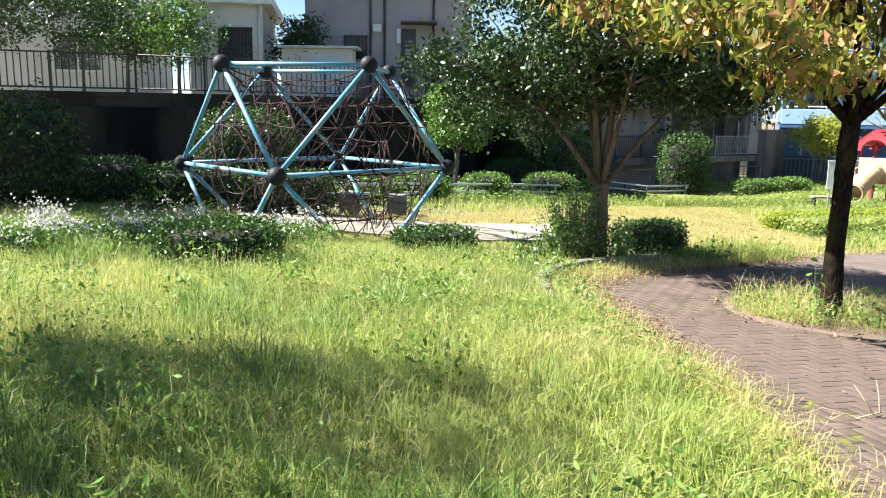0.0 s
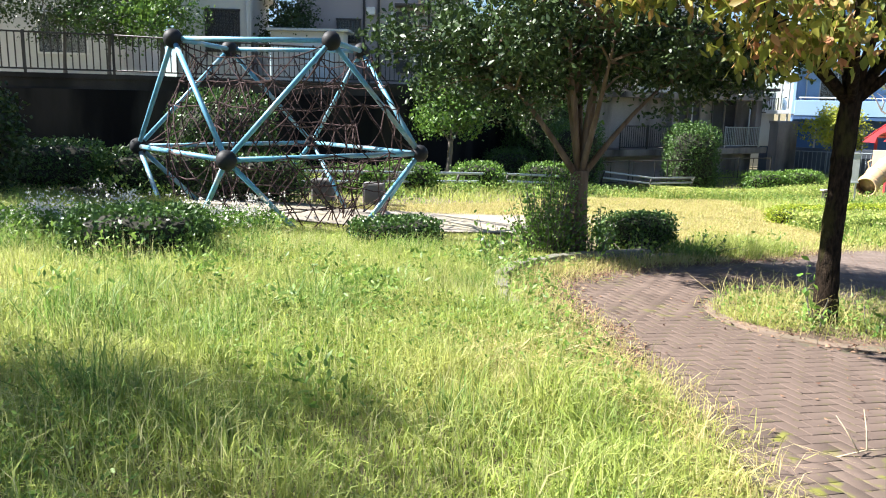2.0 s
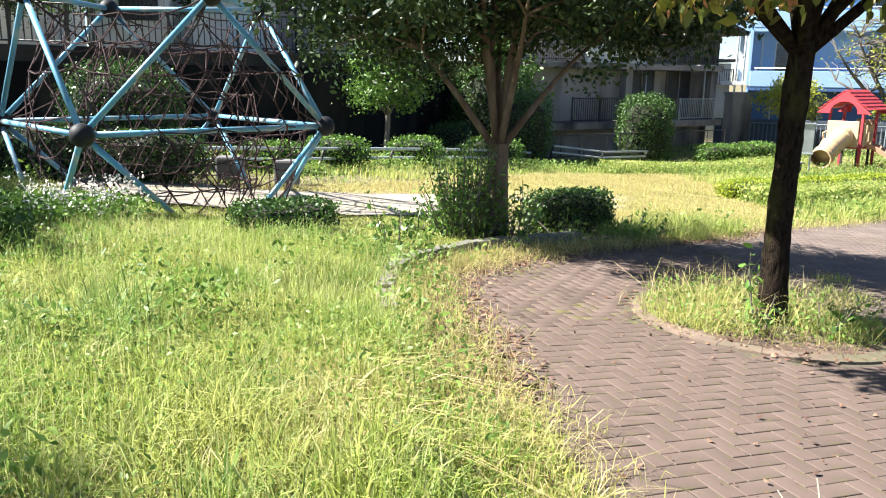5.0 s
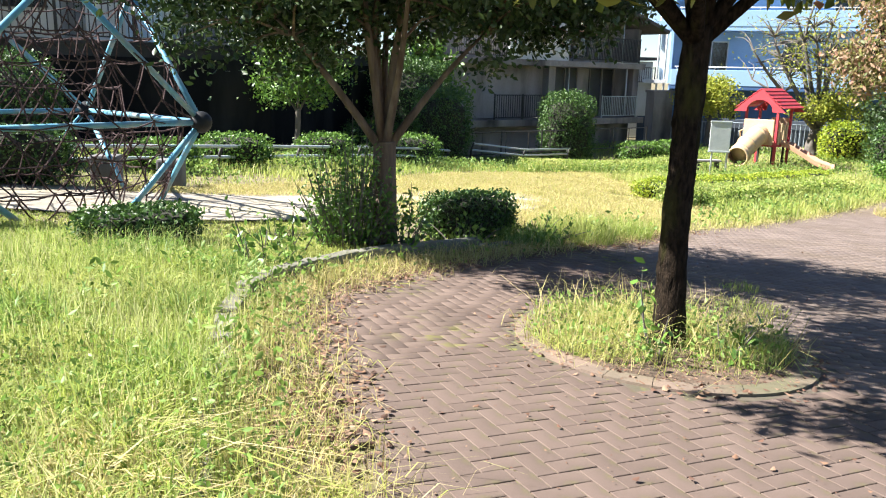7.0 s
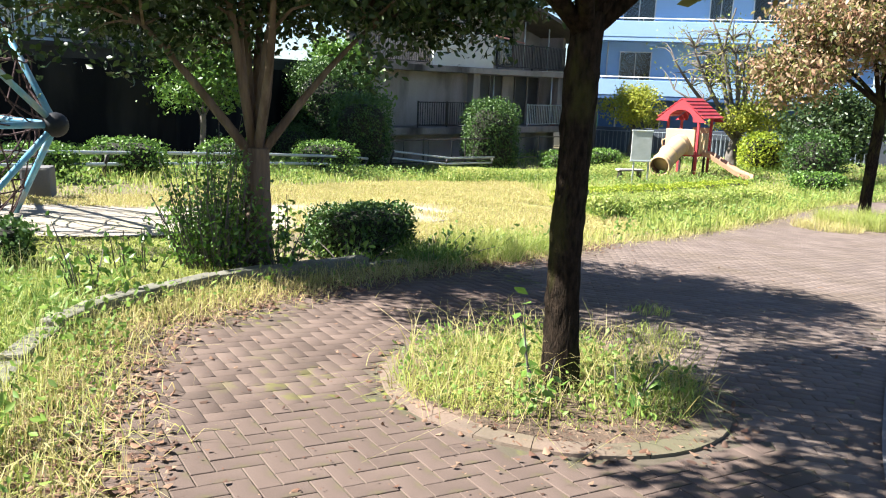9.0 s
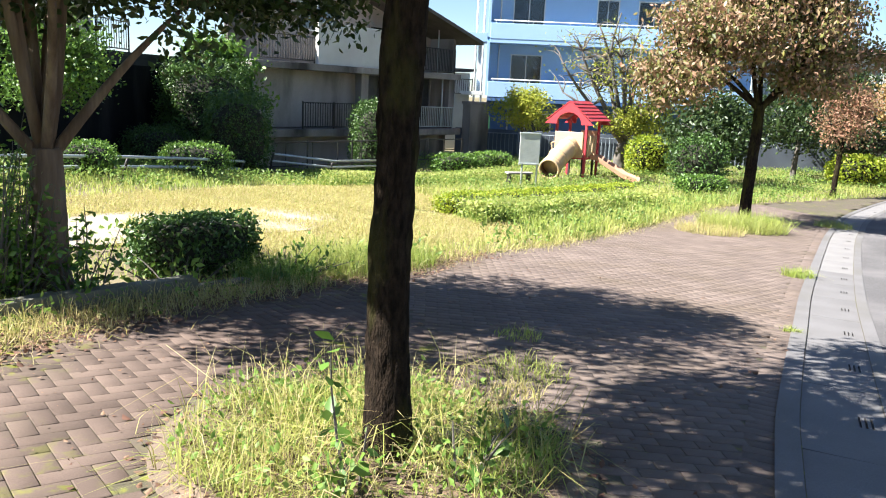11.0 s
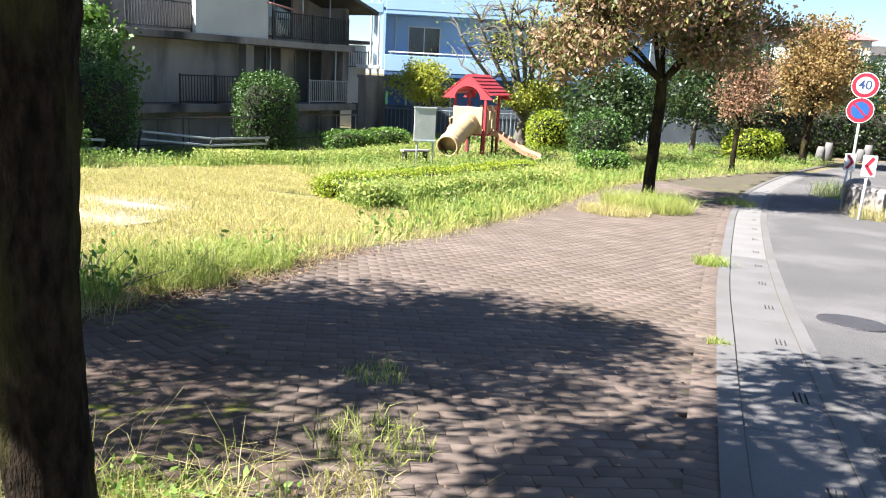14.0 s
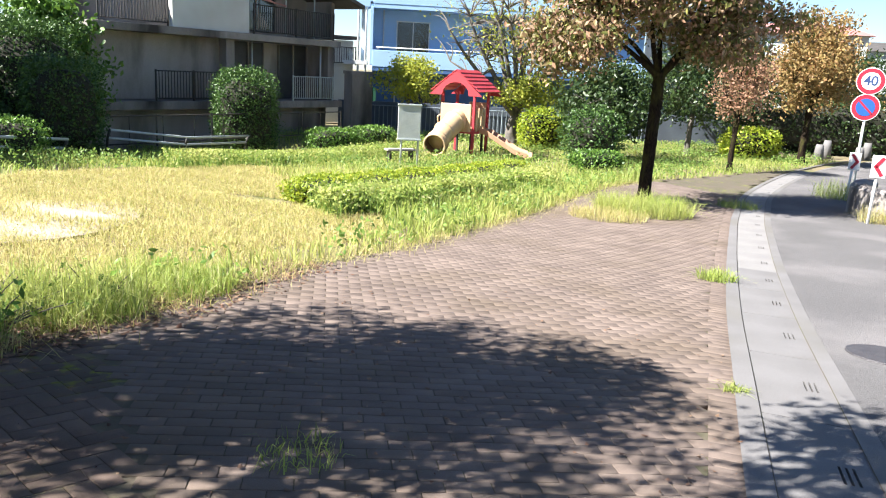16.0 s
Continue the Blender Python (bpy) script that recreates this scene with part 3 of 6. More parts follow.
def grey_house():
    t = empty("house", (-4.9, 28.0, 1.7), radians(2))
    box("wall", (2.9, 1.5, 1.85), (5.8, 3.0, 3.7), M_GREYWALL, t)
    for x in (2.27, 2.76, 4.46):
        tube("downpipe", [(x, -0.05, 0), (x, -0.05, 3.68)], 0.04, M_IRON, t, label="black downpipe")
    d = empty("door_porch", (3.6, -0.03, 0))
    d.parent = t
    box("door", (0, 0, 1.55), (0.5, 0.06, 2.0), M_SHUTTER, d, "dark louvred door")
    for k in range(9):
        box("louvre", (0.02, -0.045, 1.0 + 0.14 * k), (0.30, 0.03, 0.05), M_GREYWALL, d, bev=0)
    box("canopy", (0.35, -0.35, 2.72), (1.25, 0.7, 0.08), M_ROOF, d, "thin dark door canopy", m=None)
    box("side_wall", (-0.35, -0.05, 2.3), (0.14, 0.1, 0.5), M_WHITE, d)
    opening(t, (4.75, -0.02, 1.75), 0.42, 0.95, 0.1, M_IRON, M_GLASS, bars_n=5, mullion=False)
    opening(t, (1.75, -0.02, 1.9), 0.75, 0.75, 0.1, M_IRON, M_GLASS, bars_n=8, mullion=False)
    box("vent_hood", (2.5, -0.1, 2.55), (0.3, 0.2, 0.26), M_WHITE, t, "white vent hood", bev=0.04)
    box("cooler_box", (5.5, -0.25, 1.45), (0.5, 0.35, 0.6), M_WHITE, t, "white air conditioner", bev=0.02)
    box("meter_box", (4.15, -0.05, 2.9), (0.12, 0.08, 0.2), M_TAN, t)
    box("roof", (2.9, 1.5, 3.77), (6.1, 3.3, 0.14), M_ROOF, t)
    tagged(t, "mauve-grey rendered house with porch and black downpipes", "house")
    s = empty("shed", (-4.2, 26.1, 1.7))
    box("wall", (0.0, 0.5, 0.85), (2.3, 1.0, 1.7), M_WHITEWALL, s)
    box("roof", (0.05, 0.45, 1.74), (2.6, 1.3, 0.08), M_RAIL, s, "thin grey sheet roof")
    box("panel", (0.4, -0.03, 0.75), (1.0, 0.04, 1.4), mat("pale_blue_sheet", (0.55, 0.66, 0.72), (0.5, 0.6, 0.66), 2, 0.6), s, "pale blue sheet panel")
    tagged(s, "small white garden shed with sheet roof", "shed")
grey_house()

# ---- old concrete building at the park's edge ----
def old_building():
    t = empty("apartment_building", (5.8, 35.3, 0), math.atan2(6.1, 10.2))
    W = 11.9
    box("base_wall", (W / 2, 0.9, -1.75), (W, 1.0, 1.9), M_OLDWALL, t, "stained concrete base wall")
    for x0, x1 in ((0.0, 5.75), (8.0, W + 0.25)):
        box("balcony_slab", ((x0 + x1) / 2, 0.45, -0.80), (x1 - x0, 1.6, 0.30), M_WALLC, t, "weathered concrete balcony slab", bev=0.02)
    box("rear_wall", (W / 2, 1.9, 0.5), (W, 0.3, 2.4), M_OLDWALL, t)
    box("side_wall", (W - 0.15, 4.0, 1.0), (0.3, 5.0, 6.0), M_OLDWALL, t)
    box("bay_wall", (2.9, 0.75, 0.55), (5.8, 0.22, 2.35), M_OLDWALL, t)
    for x in (5.95, W - 0.1):
        box("column", (x, 0.25, 0.55), (0.42, 0.42, 2.4), M_WALLC, t, "weathered concrete column", bev=0.02)
    box("beam", (W / 2, 0.35, 1.80), (W + 0.2, 1.4, 0.26), M_WALLC, t, "long concrete beam and upper slab", bev=0.02)
    for k in range(6):
        x = 6.5 + k * 0.88
        box("shutter_panel", (x, 1.15, 0.5), (0.82, 0.06, 2.3), M_SHUTTER if k % 3 else M_OLDWALL, t)
        box("panel_frame", (x + 0.44, 1.10, 0.5), (0.06, 0.09, 2.3), M_WALLC, t, bev=0)
    tube("downpipe", [(11.1, 0.05, -0.6), (11.1, 0.05, 1.7)], 0.04, M_RAIL, t)
    tube("downpipe", [(7.3, 0.3, -0.6), (7.3, 0.3, 1.7)], 0.03, M_RAIL, t)
    rl = empty("balcony_railing")
    rl.parent = t
    railing((2.3, -0.25), (5.55, -0.25), -0.65, 1.05, 0.13, "", parent=rl)
    rr = empty("balcony_railing")
    rr.parent = t
    railing((9.1, -0.25), (11.6, -0.25), -0.65, 1.0, 0.12, "", parent=rr, material=M_RAIL)
    # upper storey: white rendered panel, rails, dark rooms, sloping roof
    box("upper_panel", (4.9, -0.1, 2.75), (3.6, 0.2, 1.65), M_WHITEWALL, t, "white rendered balcony panel")
    ru = empty("balcony_railing")
    ru.parent = t
    railing((6.9, -0.25), (11.6, -0.25), 1.95, 1.1, 0.11, "", parent=ru)
    rs = empty("balcony_railing")
    rs.parent = t
    railing((0.2, -0.2), (2.9, -0.2), 1.95, 1.0, 0.12, "", parent=rs)
    box("upper_wall", (W / 2, 1.6, 3.4), (W, 0.25, 3.0), M_OLDWALL, t)
    opening(t, (4.4, 1.44, 3.9), 1.8, 1.1, 0.1, M_WHITE, M_GLASS)
    opening(t, (8.6, 1.44, 3.0), 2.2, 1.7, 0.1, M_WALLC, M_GLASS)
    m = pose(9.4, 0.6, 4.35, 0, 16, 0)
    box("roof", (0, 0, 0), (6.6, 3.6, 0.16), M_ROOF, t, "dark sloping sheet roof", m=m)
    box("awning", (0, 0, 0), (1.9, 1.2, 0.06), M_REDROOF, t, "faded red tiled awning", m=pose(7.6, 0.2, 3.35, 12, 6, 0))
    tube("awning_post", [(10.4, -0.2, 1.95), (10.4, -0.2, 3.9)], 0.03, M_RAIL, t)
    tube("awning_post", [(8.7, -0.2, 1.95), (8.7, -0.2, 4.1)], 0.03, M_RAIL, t)
    box("top_wall", (3.6, 3.2, 5.1), (6.4, 2.6, 1.2), M_GREYWALL, t)
    box("top_wall", (9.6, 5.4, 5.4), (4.0, 3.0, 3.6), M_WHITEWALL, t)
    box("balcony_side", (W - 0.08, 0.95, 0.5), (0.22, 1.7, 2.4), M_OLDWALL, t)
    box("balcony_side", (W - 0.08, 0.75, 3.0), (0.2, 1.5, 2.0), M_OLDWALL, t)
    tagged(t, "grimy old concrete apartment building with balconies and railings", "building")
old_building()
gp = empty("gate_pillar", (17.3, 41.6, gz(17.3, 41.6)))
box("shaft", (0, 0, 1.3), (1.0, 1.1, 2.7), M_WALLC, gp, bev=0.03)
box("cap", (0, 0, 2.7), (1.1, 1.2, 0.14), M_WALLC, gp, bev=0.02)
tagged(gp, "tall weathered concrete gate pillar between the buildings", "pillar")
gw = empty("stair_house", (18.2, 47.5, gz(18, 47)))
box("wall", (0, 0.6, 2.2), (1.8, 1.2, 4.3), M_WHITEWALL, gw)
box("roof", (0, 0.5, 4.5), (2.2, 2.0, 0.16), M_ROOF, gw)
railing((-0.9, -0.4), (0.9, -0.4), 3.1, 0.9, 0.12, "", parent=gw)
tagged(gw, "small white outbuilding with dark roof behind the pillar", "building")

# ---- blue apartment building ----
def blue_building():
    t = empty("apartment_building", (20.0, 47.0, 0), radians(-21.7))
    box("ground_storey", (7.5, 4.4, -0.8), (15, 8.0, 3.4), M_NAVYWALL, t, "deep blue ground storey")
    for k, z in enumerate((0.95, 4.15, 7.35)):
        box("floor_slab", (7.5, 4.0, z - 0.12), (15, 9.0, 0.22), M_NAVYWALL if k == 0 else M_BLUEWALL, t)
        box("parapet", (7.5, -0.45, z + 0.42), (15, 0.14, 0.86), M_BLUEWALL, t, "pale blue balcony parapet", bev=0.02)
        tube("rail", [(0.2, -0.45, z + 1.0), (14.8, -0.45, z + 1.0)], 0.03, M_WHITE, t, 6, "white top rail")
        for q in range(8):
            tube("rail_post", [(0.3 + q * 2.05, -0.45, z + 0.84), (0.3 + q * 2.05, -0.45, z + 1.0)], 0.02, M_WHITE, t, 6)
        box("wall", (7.5, 4.6, z + 1.6), (15, 7.6, 3.0), M_BLUEWALL, t)
        box("end_wall", (-0.06, 3.8, z + 1.55), (0.16, 8.6, 2.95), M_BLUEWALL, t)
        for x, w in ((2.15, 1.75), (6.6, 1.2), (9.2, 1.75), (12.6, 1.75)):
            opening(t, (x, 0.78, z + 1.55), w, 1.75, 0.1, M_WHITE, M_GLASS)
        tube("downpipe", [(0.55, 0.7, z), (0.55, 0.7, z + 3.0)], 0.045, M_WHITE, t, 6)
    box("roof", (7.5, 4.0, 10.55), (15.6, 9.4, 0.3), M_BLUEWALL, t)
    opening(t, (3.0, 0.36, -0.9), 1.5, 2.0, 0.1, M_WHITE, M_SHUTTER, mullion=False)
    opening(t, (8.2, 0.36, -0.9), 1.5, 2.0, 0.1, M_WHITE, M_SHUTTER)
    tube("downpipe", [(1.0, 0.3, 0.85), (1.25, 0.3, 0.6), (1.25, 0.3, -2.3)], 0.05, M_RAIL, t, 6)
    # outside stair landing and white posts at the building's end
    box("landing", (-0.9, 0.3, 4.2), (1.5, 1.6, 0.5), M_BLUEWALL, t)
    box("landing", (-0.9, 0.3, 1.1), (1.3, 1.6, 0.2), M_WHITE, t)
    for x in (-0.35, -0.75):
        tube("stair_post", [(x, -0.4, -2.3), (x, -0.4, 9.5)], 0.06, M_WHITE, t, 6)
    box("side_wall", (-0.5, 1.2, 2.6), (0.3, 0.2, 2.9), M_WHITE, t)
    box("green_net", (-0.3, -0.3, -0.9), (1.1, 0.06, 1.5), M_GREENPANEL, t, "green garden net", bev=0)
    tagged(t, "pale blue three-storey apartment building with balconies", "building")
blue_building()
d = Vector((math.cos(radians(-21.7)), math.sin(radians(-21.7))))
f0 = Vector((18.6, 45.2))
railing(tuple(f0), tuple(f0 + d * 15), gz(*f0) - 0.2, 1.35, 0.22, "grey metal boundary fence before the blue building", material=mat("grey_fence_paint", (0.25, 0.30, 0.33), (0.2, 0.24, 0.27), 3, 0.5), posts=2.5)
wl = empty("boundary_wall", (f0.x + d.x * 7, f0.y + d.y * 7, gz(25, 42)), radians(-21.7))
# the trees' shade on this wall is put into its dark blue-grey colour
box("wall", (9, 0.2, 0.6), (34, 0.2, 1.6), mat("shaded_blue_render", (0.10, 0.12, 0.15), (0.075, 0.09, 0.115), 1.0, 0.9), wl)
tagged(wl, "long blue-grey rendered boundary wall behind the trees", "wall")

# ---- distant houses down the road ----
def far_house(x, y, rz, w, dpt, h, roof, walls, label, z=None, pitch=0.9):
    t = empty("house", (x, y, gz(x, y) if z is None else z), rz)
    box("wall", (0, 0, h / 2), (w, dpt, h), walls, t)
    bm = bmesh.new()
    a, b = w / 2 + 0.4, dpt / 2 + 0.4
    vs = [bm.verts.new(p) for p in ((-a, -b, h), (a, -b, h), (a, b, h), (-a, b, h), (-a * 0.75, 0, h + pitch), (a * 0.75, 0, h + pitch))]
    for f in ((0, 1, 5, 4), (1, 2, 5), (2, 3, 4, 5), (3, 0, 4), (3, 2, 1, 0)):
        bm.faces.new([vs[i] for i in f])
    part("roof", bm, roof, t)
    for k in range(max(1, int(w // 3))):
        for zz in (1.6, h - 1.2):
            opening(t, (-w / 2 + 1.6 + 3 * k, -dpt / 2 - 0.03, zz), 1.5, 1.2, 0.1, M_WHITE, M_GLASS)
    tagged(t, label, "house")
far_house(54.5, 50.0, radians(-38), 9, 7, 7.2, M_REDROOF, M_WHITEWALL, "distant white house with a pinkish red roof")
far_house(67.0, 49.5, radians(-50), 9, 7, 6.6, M_ROOF, mat("blue_grey_render", (0.42, 0.45, 0.48), (0.38, 0.41, 0.44), 1, 0.8), "distant blue-grey house with a grey roof")
far_house(42.0, 46.0, radians(-30), 6, 6, 6.6, M_ROOF, M_WHITEWALL, "white house behind the autumn tree")
far_house(16.8, 60.0, radians(-15), 9, 7, 7.0, M_ROOF, M_WHITEWALL, "pale house on the rise behind the buildings")

# ---- trees and shrubs ----
def crown_points(rng, lobes, clusters, per, spread, shell=0.5):
    """Leaf centres in clusters spread through the lobes (cx, cy, cz, rx, ry, rz); also the clusters' middles."""
    vol = np.array([l[3] * l[4] * l[5] for l in lobes])
    vol = vol ** 0.62
    pick = rng.choice(len(lobes), clusters, p=vol / vol.sum())
    d = rng.normal(size=(clusters, 3))
    d /= np.linalg.norm(d, axis=1)[:, None]
    r = rng.uniform(0.05, 1, clusters) ** shell
    lo = np.array(lobes)
    mids = lo[pick, :3] + d * r[:, None] * lo[pick, 3:]
    pts = (mids[:, None, :] + rng.normal(0, 1, (clusters, per, 3)) * np.array([spread, spread, spread * 0.7])).reshape(-1, 3)
    return pts, mids


def bend(a, b, rng, sag=0.12, n=5):
    a, b = Vector(a), Vector(b)
    j = Vector(rng.normal(0, sag * (b - a).length * 0.5, 3))
    out = []
    for k in range(n + 1):
        t = k / n
        out.append(a.lerp(b, t) + j * math.sin(math.pi * t) + Vector((0, 0, sag * (b - a).length * math.sin(math.pi * t))))
    return out


def tree(name, base, trunk, r0, r1, limbs, lobes, clusters, per, spread, leaf, bark, foliage, label, seed=1, twigs=60, twig_r=0.012, droop=0.3, aspect=0.55, sides=14, shell=0.5, bough=0.55):
    """trunk: points up from the base; limbs: end points of the main boughs; lobes: crown shape, all from the base."""
    rng = np.random.default_rng(seed)
    t = empty(name, (base[0], base[1], gz(base[0], base[1])))
    pts = [Vector(p) for p in trunk]
    n = len(pts)
    if sides > 12:
        pts = [pts[0]] + [a.lerp(b, q / 9) for a, b in zip(pts, pts[1:]) for q in range(1, 10)]
        n = len(pts)
        sides = 34
    bm = bmesh.new()
    rad = [r0 + (r1 - r0) * (k / (n - 1)) ** 0.8 for k in range(n)]
    for k in range(n):
        rad[k] *= 1 + 0.35 * math.exp(-max(0.0, pts[k].z) / 0.16)
    sweep(bm, pts, rad, sides)
    for v in bm.verts:
        k = noise.noise(Vector((v.co.x * 9, v.co.y * 9, v.co.z * 2.2)) + Vector((seed * 3.1, 0, 0)))
        c = min(pts, key=lambda p: (p - v.co).length)
        ridge = noise.noise(Vector((v.co.x * 52, v.co.y * 52, v.co.z * 9.0)) + Vector((seed, 5, 0))) if sides > 20 else 0.0
        v.co += (v.co - c).normalized() * (k * r0 * 0.16 + ridge * r0 * (0.13 if bark is M_BARK_B else 0.05))
    part("trunk", bm, bark, t, smooth=True)
    top = pts[-1]
    ends = []
    for e in limbs:
        e = Vector(e)
        path = bend(top - Vector((0, 0, 0.12)), e, rng, 0.10)
        part_bm = bmesh.new()
        sweep(part_bm, path, [r1 * bough * (1 - 0.72 * k / (len(path) - 1)) for k in range(len(path))], 8)
        part("bough", part_bm, bark, t, smooth=True)
        ends += path[2:]
    lp, mids = crown_points(rng, lobes, clusters, per, spread, shell)
    bm = bmesh.new()
    order = rng.permutation(len(mids))[:twigs]
    for i in order:
        m = Vector(mids[i])
        src = min(ends or [top], key=lambda p: (p - m).length + (0.6 if p.z > m.z + 0.2 else 0))
        path = bend(src, m, rng, 0.12, 3)
        sweep(bm, path, [twig_r * 1.6, twig_r * 1.2, twig_r * 0.8, twig_r * 0.4], 4, False)
    tagged(part("twig_mass", bm, bark, t), kind="stuff")
    c = leaves("crown", lp, leaf, foliage, t, rng, aspect, droop)
    tagged(t, label, "tree")
    return t


def hedge_block(name, c, size, n, leaf, foliage, label, rz=0.0, seed=3, core=True, power=6.0, lift=0.0, category="hedge", ragged=0.05, base_z=None):
    """A clipped shrub: leaves over a rounded box, denser at the skin, round a dark core that stands for inner shade."""
    rng = np.random.default_rng(seed)
    t = empty(name, (c[0], c[1], gz(c[0], c[1]) + lift if base_z is None else base_z), rz)
    d = rng.normal(size=(n, 3))
    d /= (np.abs(d) ** power).sum(1)[:, None] ** (1 / power)
    r = rng.uniform(0.78, 1.0, n) + rng.normal(0, ragged, n)
    p = d * r[:, None] * np.array(size) * 0.5
    bump = np.array([noise.noise(Vector((q[0] * 2.2 + seed, q[1] * 2.2, q[2] * 2.2))) for q in p])
    p *= (1 + 0.10 * bump)[:, None]
    p[:, 2] += size[2] * 0.5
    p = p[p[:, 2] > -0.02]
    leaves("foliage", p, leaf, foliage, t, rng, 0.6)
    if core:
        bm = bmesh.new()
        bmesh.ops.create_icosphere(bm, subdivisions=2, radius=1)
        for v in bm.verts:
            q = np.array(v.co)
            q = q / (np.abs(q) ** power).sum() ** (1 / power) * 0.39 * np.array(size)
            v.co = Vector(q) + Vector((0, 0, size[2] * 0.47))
        part("shade_core", bm, M_DARKCORE, t)
    tagged(t, label, category)
    return t


# near-black for the solid cores: the hedges' inner shade put into colour
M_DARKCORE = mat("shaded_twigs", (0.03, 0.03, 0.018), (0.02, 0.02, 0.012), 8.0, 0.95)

tree_a = tree("myrtle_tree", (2.22, 11.05), [(0, 0, -0.1), (0, 0, 0.2), (0.01, 0, 0.6), (0.0, 0, 0.95), (0.0, 0, 1.12)], 0.125, 0.115,
              [(-1.05, -0.2, 2.3), (-0.45, 0.3, 3.0), (-0.28, -0.25, 3.3), (-0.12, 0.1, 3.6), (0.06, 0.15, 3.3), (0.2, -0.2, 3.4), (0.4, 0.2, 3.1), (1.0, 0.1, 2.2), (0.2, -0.9, 2.8), (0.1, 1.0, 2.8)],
              [(-0.1, 0, 3.2, 2.0, 2.0, 1.2), (-1.2, 0, 2.5, 1.1, 1.2, 0.75), (1.2, -0.1, 2.5, 1.2, 1.2, 0.7), (0, 0, 4.0, 1.5, 1.5, 0.7), (2.1, -0.2, 2.6, 0.8, 0.5, 0.35), (-2.1, -0.3, 2.7, 0.7, 0.5, 0.35),
               (-0.2, 0.5, 2.4, 1.3, 0.8, 0.5), (-1.1, -1.4, 2.7, 0.8, 0.6, 0.4)],
              560, 74, 0.14, 0.074, M_BARK_A, M_MYRTLE, "dense dark-leaved crape myrtle tree with a smooth forked trunk", seed=5, twigs=300, bough=0.42)
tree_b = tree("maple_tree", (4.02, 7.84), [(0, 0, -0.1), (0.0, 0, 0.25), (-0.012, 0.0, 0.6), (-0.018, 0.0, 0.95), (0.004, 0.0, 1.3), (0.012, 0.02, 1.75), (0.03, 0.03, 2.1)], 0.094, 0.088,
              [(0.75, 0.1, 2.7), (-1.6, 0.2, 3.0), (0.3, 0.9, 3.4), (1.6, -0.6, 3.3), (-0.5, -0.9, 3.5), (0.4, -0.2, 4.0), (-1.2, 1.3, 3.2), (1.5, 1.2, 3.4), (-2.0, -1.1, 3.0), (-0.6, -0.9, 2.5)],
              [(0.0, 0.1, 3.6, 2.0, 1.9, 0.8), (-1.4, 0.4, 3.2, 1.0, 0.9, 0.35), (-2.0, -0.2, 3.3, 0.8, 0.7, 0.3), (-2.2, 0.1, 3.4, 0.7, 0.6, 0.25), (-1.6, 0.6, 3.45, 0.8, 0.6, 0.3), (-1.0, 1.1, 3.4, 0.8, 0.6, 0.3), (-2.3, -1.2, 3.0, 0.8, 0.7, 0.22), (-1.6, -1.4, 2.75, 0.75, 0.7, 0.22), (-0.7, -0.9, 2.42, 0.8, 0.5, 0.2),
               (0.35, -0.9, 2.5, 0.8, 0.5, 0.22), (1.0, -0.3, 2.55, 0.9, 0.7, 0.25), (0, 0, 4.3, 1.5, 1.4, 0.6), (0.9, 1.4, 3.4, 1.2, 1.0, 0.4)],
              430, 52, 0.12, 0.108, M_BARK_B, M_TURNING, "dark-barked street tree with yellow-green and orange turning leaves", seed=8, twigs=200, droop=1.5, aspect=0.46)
tree_c = tree("autumn_tree", (16.3, 20.2), [(0, 0, -0.1), (0.0, 0, 0.5), (0.03, 0, 1.5), (0.05, 0, 2.4), (0.05, 0, 2.8)], 0.14, 0.12,
              [(-1.4, 0.2, 3.6), (1.4, 0, 3.5), (0.2, 0.6, 4.4), (-0.4, -0.5, 4.5), (0.9, -0.8, 4.2), (2.6, -0.3, 4.0), (-2.3, 0.1, 3.9)],
              [(-0.4, 0, 4.5, 2.3, 2.2, 1.0), (-2.2, 0, 3.3, 1.1, 1.1, 0.6), (-1.6, -0.6, 4.3, 1.2, 1.1, 0.5), (2.2, -0.2, 4.05, 1.4, 1.0, 0.35), (-0.2, 0, 5.9, 2.0, 1.9, 1.0), (0.7, -0.8, 3.4, 0.9, 0.8, 0.4), (1.6, 0.2, 5.0, 1.2, 1.2, 0.5)],
              560, 76, 0.23, 0.115, M_BARK_B, M_AUTUMN, "autumn tree with rust and olive leaves beside the paving", seed=11, twigs=240, droop=0.8, aspect=0.5)


tree("shade_tree", (-7.3, 4.15), [(0, 0, -0.1), (0, 0, 0.6), (0.05, 0, 1.6), (0.05, 0, 2.6)], 0.16, 0.12,
     [(-1.2, 0.2, 3.8), (1.2, 0, 3.8), (0.2, 0.9, 4.2), (0, -0.9, 4.3)], [(0.4, -0.2, 4.5, 2.4, 1.8, 1.2), (0.4, 0, 5.3, 1.9, 1.5, 0.9)],
     120, 46, 0.22, 0.10, M_BARK_B, M_DARKTREE, "dense green tree shading the corner of the meadow", seed=31, twigs=80)
# two trees out of view, added to shade the shrub and long hedge
for x, y, sd in ((-11.2, 12.4, 91), (-10.8, 16.2, 92)):
    tree("shade_tree", (x, y), [(0, 0, -0.1), (0, 0, 0.6), (0.05, 0, 1.6), (0.05, 0, 2.6)], 0.16, 0.12, [(-1.2, 0.2, 3.8), (1.2, 0, 3.8), (0.2, 0.9, 4.2)],
         [(0.2, 0, 4.3, 2.3, 2.2, 1.4), (0.3, 0, 5.4, 1.8, 1.7, 0.9)], 330, 46, 0.24, 0.11, M_BARK_B, M_DARKTREE, "unseen dense green tree added to shade the park's side", seed=sd, twigs=60)
